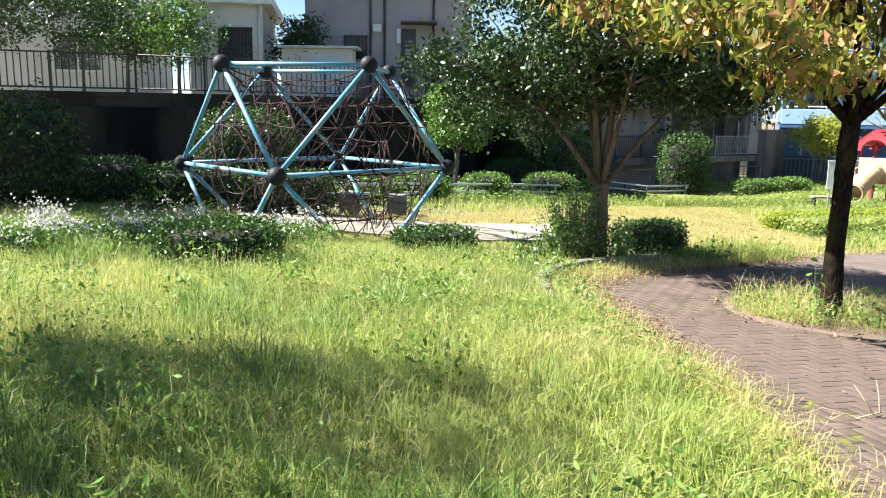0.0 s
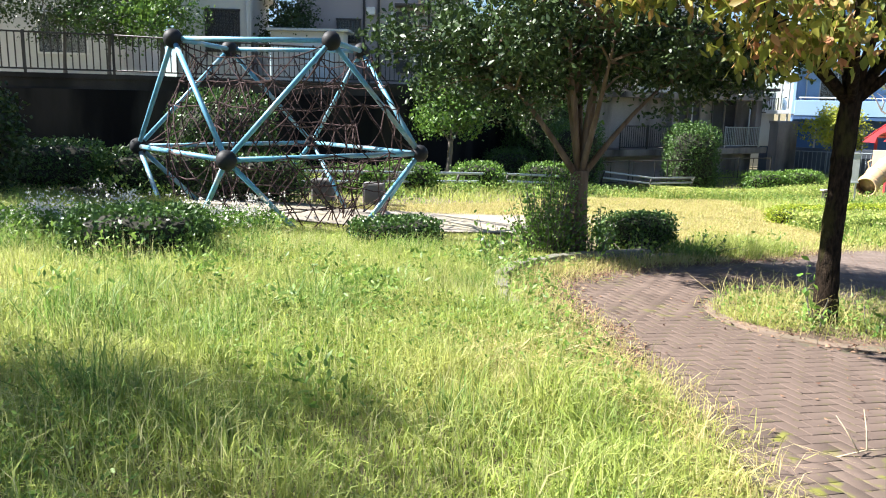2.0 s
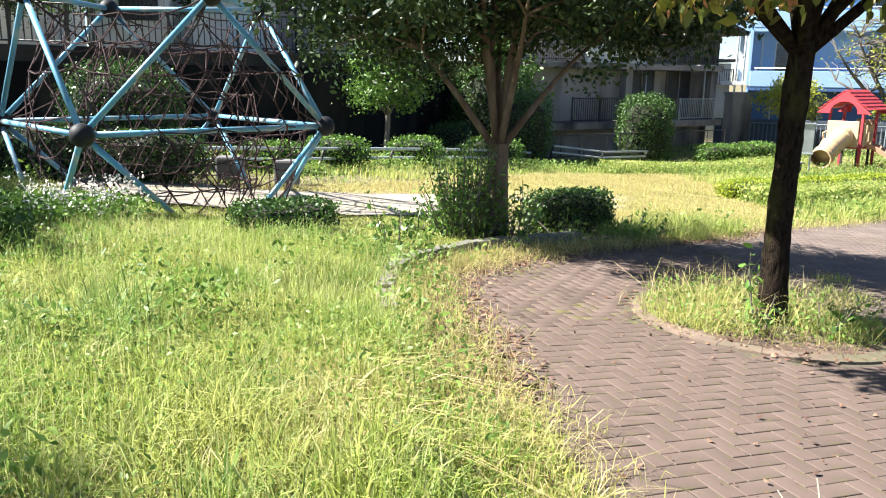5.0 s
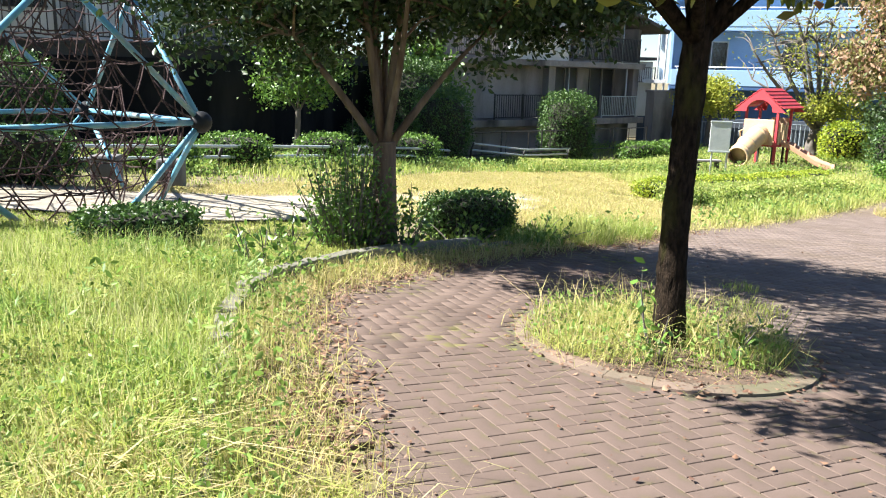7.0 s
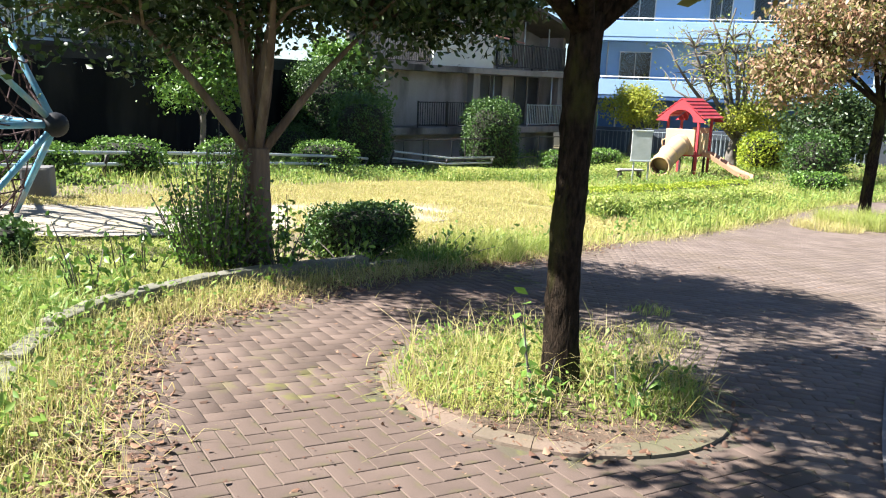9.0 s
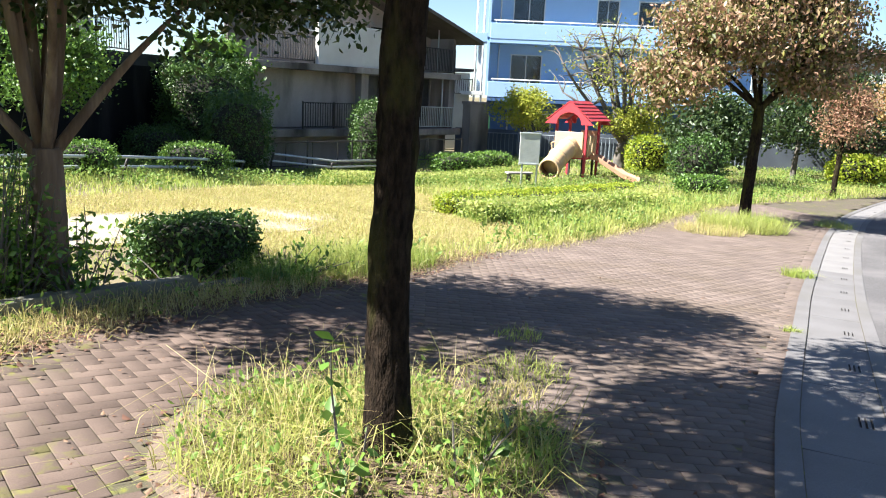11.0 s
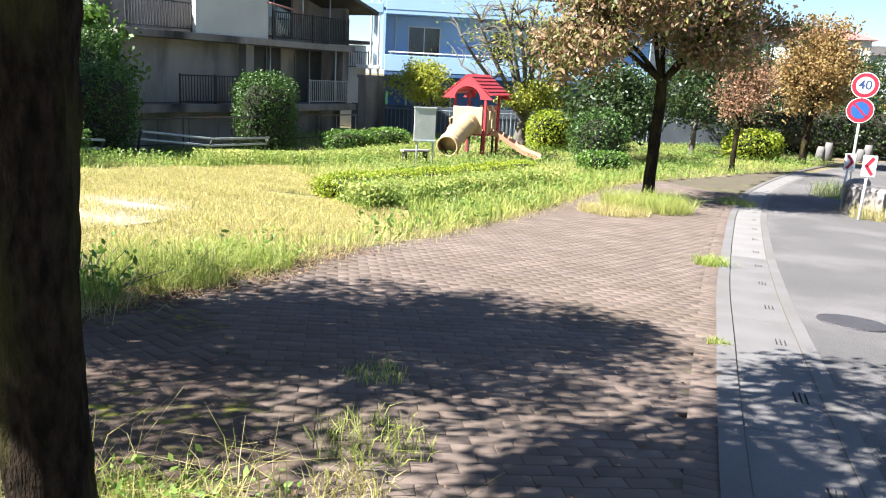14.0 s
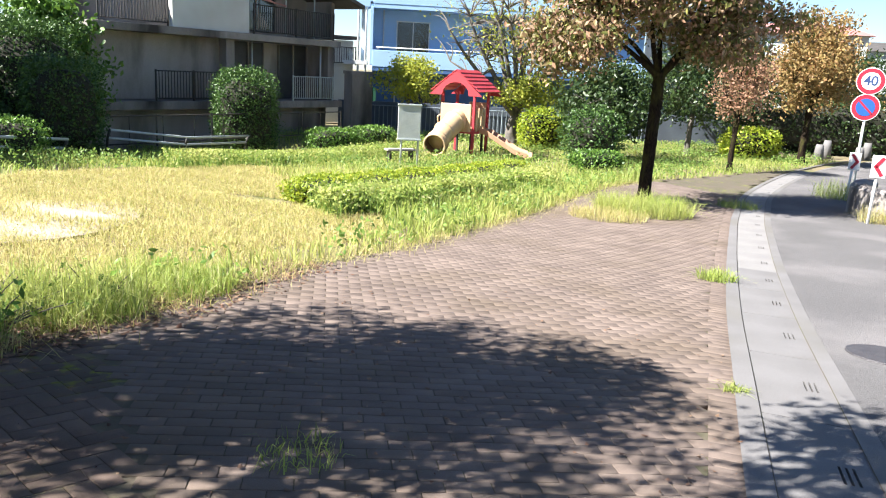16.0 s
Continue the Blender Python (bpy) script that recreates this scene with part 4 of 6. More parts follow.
tree("garden_tree", (-6.6, 9.6), [(0, 0, -0.1), (0, 0, 0.6), (0.1, 0, 1.4), (0.15, 0, 1.9)], 0.07, 0.05,
     [(0.6, -0.5, 2.3), (0.9, 0.2, 2.6), (-0.5, 0.3, 2.8)], [(0.5, -0.2, 2.9, 1.1, 1.0, 0.6), (1.1, -0.6, 2.5, 0.55, 0.5, 0.35)],
     90, 34, 0.16, 0.075, M_TWIG, M_MYRTLE, "slender tree with loose drooping leaves", seed=33, twigs=60, droop=1.2)
tree("small_autumn_tree", (25.9, 27.0), [(0, 0, -0.1), (0.0, 0, 0.7), (0.05, 0, 1.6), (0.08, 0, 1.9)], 0.10, 0.07,
     [(-0.6, 0, 2.6), (0.7, 0.1, 2.7), (0.1, 0.2, 3.2)], [(0.1, 0, 2.75, 1.15, 1.1, 0.9), (0.2, 0, 3.4, 0.8, 0.8, 0.6)],
     130, 34, 0.2, 0.10, M_BARK_B, M_RUST, "small thin rust-brown tree in the long grass", seed=12, twigs=80)
tree("autumn_tree", (33.0, 29.9), [(0, 0, -0.1), (0.0, 0, 0.8), (0.06, 0, 1.7), (0.08, 0, 2.3)], 0.16, 0.12,
     [(-1.1, 0, 3.4), (1.1, 0.1, 3.4), (0.1, 0.2, 4.4), (0.3, -0.6, 3.8)], [(0, 0, 3.7, 2.0, 2.0, 1.5), (0.1, 0, 5.0, 1.4, 1.4, 1.2)],
     300, 40, 0.28, 0.15, M_BARK_B, M_GOLD, "golden brown autumn tree at the bend of the road", seed=13, twigs=80)
tree("bare_tree", (22.4, 36.2), [(0, 0, -0.1), (0, 0, 0.5), (0.1, 0, 1.0), (0.2, 0, 1.3)], 0.26, 0.22,
     [(-3.0, 0.2, 3.4), (-2.4, -0.2, 5.2), (-1.4, 0.3, 6.4), (-0.4, 0.2, 7.0), (0.6, 0, 6.6), (1.7, 0.2, 5.4), (2.6, -0.2, 3.2), (-1.0, -0.8, 5.6), (1.2, 0.8, 5.8), (-3.4, -0.4, 4.6), (-0.2, -0.6, 4.4)],
     [(-1.0, 0, 4.9, 3.0, 2.2, 1.9), (0.4, 0, 4.4, 2.8, 1.8, 1.6)], 380, 5, 0.3, 0.12, M_TWIG, M_YELLOWGREEN, "half bare spreading tree with a few yellow-green leaves", seed=14, twigs=380, twig_r=0.022)
tree("yellow_green_tree", (22.9, 35.6), [(0, 0, -0.1), (0, 0, 0.5), (0.05, 0, 0.9), (0.05, 0, 1.2)], 0.1, 0.08,
     [(-1.2, 0, 2.0), (1.3, 0, 2.1), (0, 0.2, 2.6)], [(-0.6, 0, 2.1, 1.5, 1.0, 0.5), (1.1, 0, 2.0, 1.2, 1.0, 0.5), (0.2, 0, 2.8, 1.5, 1.0, 0.5)],
     130, 30, 0.2, 0.13, M_TWIG, M_YELLOWGREEN, "low yellow-green tree beside the half bare one", seed=114, twigs=60)
tree("yellow_green_tree", (19.0, 39.6), [(0, 0, -0.1), (0, 0, 0.5), (0.1, 0, 1.2), (0.1, 0, 1.5)], 0.12, 0.09,
     [(-0.8, 0, 2.2), (0.8, 0, 2.3), (0, 0.2, 2.9)], [(0, 0, 2.3, 1.7, 1.3, 0.8), (0.1, 0, 3.0, 1.1, 1.0, 0.6)],
     150, 34, 0.22, 0.13, M_TWIG, M_YELLOWGREEN, "yellow-green small tree behind the play tower", seed=15, twigs=60)
for x, y, w, h, sd, m, lab in ((23.2, 30.6, 1.9, 3.4, 16, M_DARKTREE, "dark evergreen tree behind the autumn tree"), (30.0, 33.5, 2.4, 4.6, 17, M_DARKTREE, "dark green tree in the thicket by the road"),
                               (36.5, 37.0, 3.0, 5.2, 18, M_DARKTREE, "dark green tree in the thicket by the road"), (42.5, 37.0, 3.4, 5.0, 19, M_DARKTREE, "dark green tree over the road's bend"),
                               (49.0, 40.0, 3.6, 5.6, 20, M_DARKTREE, "dark green tree over the road's bend"), (43.0, 30.0, 3.0, 4.6, 22, M_GOLD, "golden brown tree beyond the road signs"),
                               (55.0, 36.0, 4.0, 6.0, 23, M_DARKTREE, "dark green tree over the road's bend")):
    tree("tree", (x, y), [(0, 0, -0.1), (0, 0, 0.6), (0.05, 0, 1.4), (0.05, 0, h * 0.45)], 0.14, 0.10, [(-w * 0.5, 0, h * 0.6), (w * 0.5, 0, h * 0.6), (0, w * 0.3, h * 0.75)],
         [(0, 0, h * 0.62, w, w, h * 0.34), (0, 0, h * 0.85, w * 0.7, w * 0.7, h * 0.2)], 200, 36, 0.3, 0.17, M_TWIG, m, lab, seed=sd, twigs=50)
tree("round_tree", (0.35, 25.0), [(0, 0, -0.1), (0, 0, 0.4), (0.05, 0, 0.9), (0.05, 0, 1.3)], 0.09, 0.07,
     [(-0.7, 0, 2.0), (0.7, 0, 2.1), (0, 0.2, 2.6)], [(0.0, 0, 2.35, 1.35, 1.25, 0.95), (0.2, 0, 3.0, 1.0, 1.0, 0.6)],
     200, 46, 0.2, 0.10, M_TWIG, M_BUSH, "bright green rounded tree before the retaining wall", seed=24, twigs=50)
for x, y, w, h, sd, m in ((-9.6, 24.0, 1.3, 3.4, 25, M_HEDGE), (-11.2, 24.6, 1.6, 4.0, 26, M_DARKTREE), (-7.9, 23.6, 1.1, 3.2, 27, M_BUSH), (-4.9, 26.9, 0.9, 2.9, 28, M_DARKTREE), (-13.8, 24.0, 2.0, 4.4, 29, M_DARKTREE)):
    t = tree("garden_tree", (x, y), [(0, 0, 0), (0, 0, 0.5), (0.05, 0, 1.2), (0.05, 0, h * 0.45)], 0.06, 0.04, [(-w * 0.4, 0, h * 0.6), (w * 0.4, 0, h * 0.65)],
         [(0, 0, h * 0.62, w, w * 0.8, h * 0.36)], 120, 40, 0.2, 0.10, M_TWIG, m, "leafy garden tree behind the wall's railing", seed=sd, twigs=40)
    t.location.z = 1.70

tree("broadleaf_tree", (4.7, 34.2), [(0, 0, -0.1), (0, 0, 0.8), (0.05, 0, 1.6), (0.05, 0, 2.2)], 0.09, 0.07, [(-0.8, 0, 3.0), (0.7, 0, 3.1), (0, 0.2, 3.8)],
     [(-0.2, 0, 3.4, 1.5, 1.2, 1.1), (0.5, 0, 2.4, 1.2, 1.0, 1.0), (-0.3, 0, 4.3, 1.0, 0.9, 0.6)], 200, 34, 0.24, 0.19, M_TWIG, M_BUSH, "bright broad-leaved tree behind the square hedge", seed=36, twigs=50)

# shrubs and clipped hedges
hedge_block("box_hedge", (3.3, 12.25), (1.2, 0.6, 0.56), 5200, 0.045, M_HEDGE, "dark clipped box hedge beside the myrtle tree", rz=radians(18), seed=41)
hedge_block("low_hedge", (-2.45, 8.3), (1.3, 0.85, 0.62), 5600, 0.05, M_HEDGE, "low clipped hedge sunk in the meadow grass", rz=radians(10), seed=42, lift=-0.1)
hedge_block("low_hedge", (-0.13, 10.6), (1.1, 0.7, 0.36), 3200, 0.05, M_HEDGE, "low leafy hedge at the meadow's far edge", rz=radians(20), seed=43)
for k in range(5):
    hedge_block("long_hedge", (-9.4 + 1.62 * k, 13.0 + 0.42 * k), (1.75, 0.9, 0.82), 4200, 0.055, M_HEDGE, "long dark clipped hedge below the retaining wall", rz=math.atan2(0.42, 1.62), seed=44 + k)
hedge_block("dome_bush", (-4.6, 18.3), (2.35, 2.0, 2.0), 9000, 0.07, M_HEDGE, "large domed clipped bush before the wall", seed=50, power=3)
hedge_block("shrub", (-6.2, 11.6), (1.5, 1.4, 1.75), 5200, 0.07, M_DARKTREE, "dark overgrown shrub at the meadow's edge", seed=51, power=2.5, category="shrub", ragged=0.1)
hedge_block("square_hedge", (4.0, 32.2), (2.7, 2.2, 3.7), 16000, 0.085, M_HEDGE, "tall square clipped hedge before the old building", rz=radians(30), seed=52, power=7)
hedge_block("round_hedge", (10.6, 34.5), (2.2, 2.0, 3.0), 12000, 0.08, M_HEDGE, "tall rounded clipped hedge before the old building", seed=53, power=4.5)
hedge_block("dome_bush", (4.9, 29.5), (2.0, 1.8, 2.6), 8000, 0.075, M_HEDGE, "tall dark rounded bush behind the rail", seed=54, power=4)
hedge_block("low_bush", (2.6, 30.6), (2.2, 1.6, 1.3), 5200, 0.07, M_HEDGE, "low rounded bush behind the rail", seed=55, power=3)
for x, y, w, h, sd in ((-0.6, 19.9, 1.6, 0.75, 56), (1.2, 22.6, 1.5, 0.8, 57), (3.6, 26.4, 1.9, 0.9, 58), (-1.7, 18.4, 1.3, 0.6, 59)):
    hedge_block("low_bush", (x, y), (w, 1.1, h), 3000, 0.065, M_BUSH, "low bright green bush along the rail", seed=sd, power=3, category="bush")
for x, y, w, h, sd in ((13.4, 33.6, 2.0, 0.9, 61), (15.2, 34.2, 1.9, 0.85, 62)):
    hedge_block("low_hedge", (x, y), (w, 1.2, h), 3400, 0.08, M_BUSH, "low green hedge below the old building", rz=radians(25), seed=sd, power=4)
hedge_block("round_bush", (22.9, 34.6), (2.0, 1.6, 1.7), 3600, 0.11, M_LIME, "round yellow-green bush near the slide", seed=63, power=3, category="bush")
hedge_block("shrub", (21.4, 29.0), (2.2, 1.8, 1.9), 4200, 0.10, M_HEDGE, "grey-green bush under the trees", seed=64, power=2.5, category="shrub", ragged=0.12)
hedge_block("low_bush", (19.5, 26.2), (1.8, 1.2, 0.7), 2600, 0.08, M_BUSH, "low clipped bush in the long grass", seed=65, power=3, category="bush")
hedge_block("low_bush", (31.6, 31.4), (3.0, 1.6, 1.4), 3000, 0.13, M_LIME, "lime-green bush under the golden tree", seed=66, power=3, category="bush")
hedge_block("dark_hedge", (41.5, 34.2), (13.0, 2.4, 2.8), 9000, 0.16, M_DARKTREE, "long dark hedge behind the road's bend", rz=radians(-30), seed=67)
hedge_block("low_bush", (40.5, 27.2), (4.0, 2.0, 1.3), 3000, 0.15, M_LIME, "yellow-green hedge beyond the road signs", seed=68, power=3, category="bush")
for k in range(6):
    u = k / 5
    hedge_block("lime_hedge", (8.7 + 6.6 * u, 19.6 + 4.8 * u), (1.6, 0.75, 0.46), 3400, 0.05, M_LIME, "low lime-green clipped hedge in the lawn", rz=math.atan2(4.8, 6.6), seed=70 + k, power=4)


def leafy_shoots(name, c, spread, h, n, leaf, foliage, label, seed):
    """Upright shoots with leaves all the way up."""
    rg = np.random.default_rng(seed)
    t = empty(name, (c[0], c[1], gz(*c)))
    bm = bmesh.new()
    pts = []
    for k in range(n):
        a, r = rg.uniform(0, 6.283), spread * math.sqrt(rg.uniform())
        b = Vector((math.cos(a) * r, math.sin(a) * r, 0))
        top = b * 1.25 + Vector((rg.normal(0, 0.08), rg.normal(0, 0.08), h * rg.uniform(0.3, 1.1) * (1.12 - 0.55 * r / spread)))
        path = bend(b * 0.7, top, rg, 0.05, 3)
        sweep(bm, path, [0.008, 0.007, 0.005, 0.003], 4, False)
        m = int(26 * top.z / 0.8)
        for q in range(m):
            u = rg.uniform(0.15, 1.0)
            pts.append(b * 0.7 + (top - b * 0.7) * u + Vector(rg.normal(0, 0.045, 3)))
    tagged(part("stem_mass", bm, M_TWIG, t), kind="stuff")
    leaves("leaves", [tuple(p) for p in pts], leaf, foliage, t, rg, 0.5, -0.3)
    tagged(t, label, "shrub")
leafy_shoots("leafy_shoots", (1.86, 10.95), 0.42, 1.3, 190, 0.052, M_BUSH, "leafy sucker shoots round the myrtle trunk", 80)
leafy_shoots("leafy_shoots", (2.42, 10.95), 0.28, 0.75, 24, 0.07, M_BUSH, "leafy sucker shoots round the myrtle trunk", 81)
leafy_shoots("leafy_shoots", (1.08, 9.55), 0.24, 0.55, 12, 0.075, M_BUSH, "young leafy shoots in the grass", 82)
leafy_shoots("leafy_shoots", (1.25, 10.35), 0.3, 0.5, 14, 0.075, M_BUSH, "young leafy shoots in the grass", 83)
leafy_shoots("leafy_shoots", (4.1, 12.2), 0.45, 0.35, 30, 0.07, M_BUSH, "low leafy weeds beside the box hedge", 84)
leafy_shoots("leafy_shoots", (3.1, 11.6), 0.4, 0.32, 24, 0.07, M_WEED, "low leafy weeds by the kerb", 85)
leafy_shoots("leafy_shoots", (4.9, 12.75), 0.35, 0.3, 24, 0.07, M_BUSH, "low leafy weeds by the kerb", 86)
leafy_shoots("leafy_shoots", (4.28, 7.5), 0.08, 0.62, 4, 0.08, M_BUSH, "thin sapling shoots beside the dark trunk", 87)
leafy_shoots("leafy_shoots", (3.78, 7.5), 0.08, 0.58, 4, 0.08, M_BUSH, "thin sapling shoots beside the dark trunk", 88)
# ---- climbing frame ----
def climbing_frame(cx, cy, cz, a):
    t = empty("climbing_frame", (cx, cy, gz(cx, cy)), radians(-3.5))
    h = a / math.sqrt(2)
    z = cz - gz(cx, cy)
    top = [Vector((sx * a / 2, sy * a / 2, z + h)) for sx, sy in ((-1, -1), (1, -1), (1, 1), (-1, 1))]
    mid = [Vector((0, -a, z)), Vector((a, 0, z)), Vector((0, a, z)), Vector((-a, 0, z))]
    low = [Vector((p.x, p.y, z - h)) for p in top]
    R = 0.036
    for p in top + mid:
        b = ball("joint_ball", p, 0.135, M_RUBBER, t, "matt black rubber joint ball")
    pairs = [(top[i], top[(i + 1) % 4]) for i in range(4)] + [(mid[i], mid[(i + 1) % 4]) for i in range(4)]
    for i in range(4):
        pairs += [(top[i], mid[i]), (top[i], mid[(i + 3) % 4]), (low[i], mid[i]), (low[i], mid[(i + 3) % 4])]
    for p, q in pairs:
        if p.z < 0:
            p = p + (q - p) * ((-0.25 - p.z) / (q.z - p.z)) if p.z < -0.25 else p
        tube("tube", [p, q], R, M_BLUE, t, 10)
    # rope net slung inside: shells of knotted hexagons tied to the joints
    rng = np.random.default_rng(4)
    bm = bmesh.new()
    c = Vector((0.15, 0.0, z - 0.1))
    def rope(p, q, r=0.0095):
        sweep(bm, [p, p.lerp(q, 0.5) + Vector((0, 0, -0.05 * (q - p).length)), q], r, 5, False)
    rows, cols = 9, 20
    for sc, zt in ((0.98, 0.92), (0.62, 0.70)):
        grid = []
        for i in range(rows):
            u = i / (rows - 1)
            zz = (zt - u * (zt + 0.82)) * h
            ring = a * sc * (0.62 + 0.20 * math.sin(math.pi * min(1, u * 1.05)))
            grid.append([c + Vector((ring * math.cos(2 * math.pi * (k + 0.5 * (i % 2)) / cols), ring * math.sin(2 * math.pi * (k + 0.5 * (i % 2)) / cols), zz)) + Vector(rng.normal(0, 0.035, 3)) for k in range(cols)])
        for i in range(rows):
            for k in range(cols):
                if i % 2 == 0 or sc > 0.9 and i % 4 == 1:
                    rope(grid[i][k], grid[i][(k + 1) % cols])
                if i + 1 < rows:
                    rope(grid[i][k], grid[i + 1][k if i % 2 == 0 else (k + 1) % cols])
                    if i % 2 == 0:
                        rope(grid[i][k], grid[i + 1][k - 1])
                sweep(bm, [grid[i][k] + Vector((0, 0, 0.018)), grid[i][k] - Vector((0, 0, 0.018))], 0.019, 6)
        for p in top + mid:
            flat = sorted((q for r in grid for q in r), key=lambda q: (q - p).length)[:3 if sc > 0.9 else 1]
            for q in flat:
                rope(p, q, 0.012)
    part("rope_net", bm, M_ROPE, t, "slack faded red-brown rope net")
    tagged(t, "blue tubular climbing frame with black balls and rope net", "climbing frame")
    return t

climbing_frame(-2.2, 13.13, 0.54, 2.25)

M_DRYTWIG = mat("dry_twig", (0.45, 0.36, 0.24), (0.38, 0.30, 0.20), 9, 0.9)
# ---- low kerb wall, planter ring ----
KERBLINE = curve([(1.42, 5.0), (1.28, 5.9), (1.14, 7.4), (1.08, 8.3), (1.24, 9.1), (1.62, 9.75), (2.05, 10.35), (2.76, 10.98), (3.5, 11.55), (4.1, 12.0)], 8)
stones = along(KERBLINE, 0.60)
kw = empty("kerb_wall", (1.2, 8.0, gz(1.2, 8.0)))
for (p, a), (q, _) in zip(stones, stones[1:]):
    m = (p + q) / 2
    ang = math.atan2(q.y - p.y, q.x - p.x)
    r = random.Random(int(m.x * 100))
    o = box("kerb_stone", (0, 0, 0.05), ((q - p).length - 0.006, 0.14, 0.24), M_KERB, kw, bev=0.018)
    o.location = (m.x - 1.2, m.y - 8.0, gz(m.x, m.y) - gz(1.2, 8.0) + r.uniform(-0.008, 0.008) - 0.05 - 0.095 * min(1, max(0, (9.0 - m.y) / 2)) - (0.08 if m.x > 3.2 else 0))
    o.rotation_euler = (0, 0.055, ang)
tagged(kw, "low curved concrete kerb wall holding back the lawn", "kerb")
RC = (4.0, 7.9)
ring = empty("planter_ring", (*RC, gz(*RC)))
for k in range(22):
    a0, a1 = 2 * math.pi * k / 22, 2 * math.pi * (k + 0.985) / 22
    bm = bmesh.new()
    vs = []
    for a in (a0, (a0 + a1) / 2, a1):
        for r, z in ((0.86, -0.1), (0.86, 0.02), (1.0, 0.012), (1.01, -0.1)):
            x, y = r * math.cos(a), r * math.sin(a)
            vs.append(bm.verts.new((x, y, z + gz(RC[0] + x, RC[1] + y) - gz(*RC))))
    for i in range(2):
        for j in range(4):
            bm.faces.new((vs[i * 4 + j], vs[i * 4 + (j + 1) % 4], vs[i * 4 + 4 + (j + 1) % 4], vs[i * 4 + 4 + j]))
    bm.faces.new(vs[3::-1])
    bm.faces.new(vs[8:])
    part("kerb_stone", bm, mat("pink_kerb_stone", (0.22, 0.155, 0.115), (0.16, 0.12, 0.09), 4.0, 0.9, grain=90, stain=(0.10, 0.10, 0.05)) if k == 0 else bpy.data.materials["pink_kerb_stone"], ring)
tagged(ring, "round planter ring of worn pinkish kerb stones", "planter")
soil = [(RC[0] + 0.87 * math.cos(a), RC[1] + 0.87 * math.sin(a)) for a in [2 * math.pi * k / 32 for k in range(32)]]
tagged(put("planter_soil", [(x, y, gz(x, y) + 0.02) for x, y in soil], [tuple(range(32))], M_MULCH), "leaf-strewn soil inside the planter ring", "soil", kind="structure")
gr = empty("tree_grate", (4.62, 7.95, gz(4.62, 7.95) + 0.035), radians(20))
for k in range(12):
    box("slat", (-0.25 + 0.045 * k, 0, 0), (0.022, 0.34, 0.02), M_IRON, gr, bev=0)
box("frame", (0, -0.18, 0), (0.58, 0.02, 0.025), M_IRON, gr, bev=0)
box("frame", (0, 0.18, 0), (0.58, 0.02, 0.025), M_IRON, gr, bev=0)
tagged(gr, "rusty slotted iron grate in the planter ring", "grate")

# ---- twin-bar rail ----
def bar_rail(p0, p1, label, lift=0.0):
    t = empty("barrier_rail", (*p0, gz(*p0) + lift))
    P0, P1 = Vector(p0), Vector(p1)
    n = max(1, round((P1 - P0).length / 2.6))
    d = (P1 - P0).normalized()
    side = Vector((d.y, -d.x))
    pts = [P0.lerp(P1, k / n) for k in range(n + 1)]
    z0 = gz(*p0)
    for h, off in ((0.47, 0.10), (0.25, 0.0)):
        tube("rail", [(p.x - P0.x + side.x * off, p.y - P0.y + side.y * off, gz(p.x, p.y) - z0 + h) for p in pts], 0.034, M_RAIL, t, 8, "pale galvanised bar")
    for p in pts:
        x, y, z = p.x - P0.x, p.y - P0.y, gz(p.x, p.y) - z0
        tube("post", [(x - side.x * 0.1, y - side.y * 0.1, z - 0.1 - lift), (x, y, z + 0.25), (x + side.x * 0.1, y + side.y * 0.1, z + 0.49)], 0.035, M_IRON, t, 8, "dark slanting post")
    tagged(t, label, "barrier")
bar_rail((-3.6, 14.9), (4.85, 27.6), "long twin-bar park rail on slanting posts")
bar_rail((5.9, 29.3), (10.4, 33.4), "short twin-bar park rail on slanting posts", 0.34)
railing((5.6, 30.8), (14.6, 36.0), -1.75, 0.9, 1.1, "thin dark handrail below the old building", posts=2.2)

# stone stools behind the climbing frame
for x, y, w in ((-1.9, 15.6, 0.42), (-0.95, 15.7, 0.40)):
    st = empty("stone_stool", (x, y, gz(x, y)))
    box("block", (0, 0, 0.2), (w, w * 0.8, 0.44), M_CONC, st, bev=0.04)
    tagged(st, "pale concrete block stool", "stool")

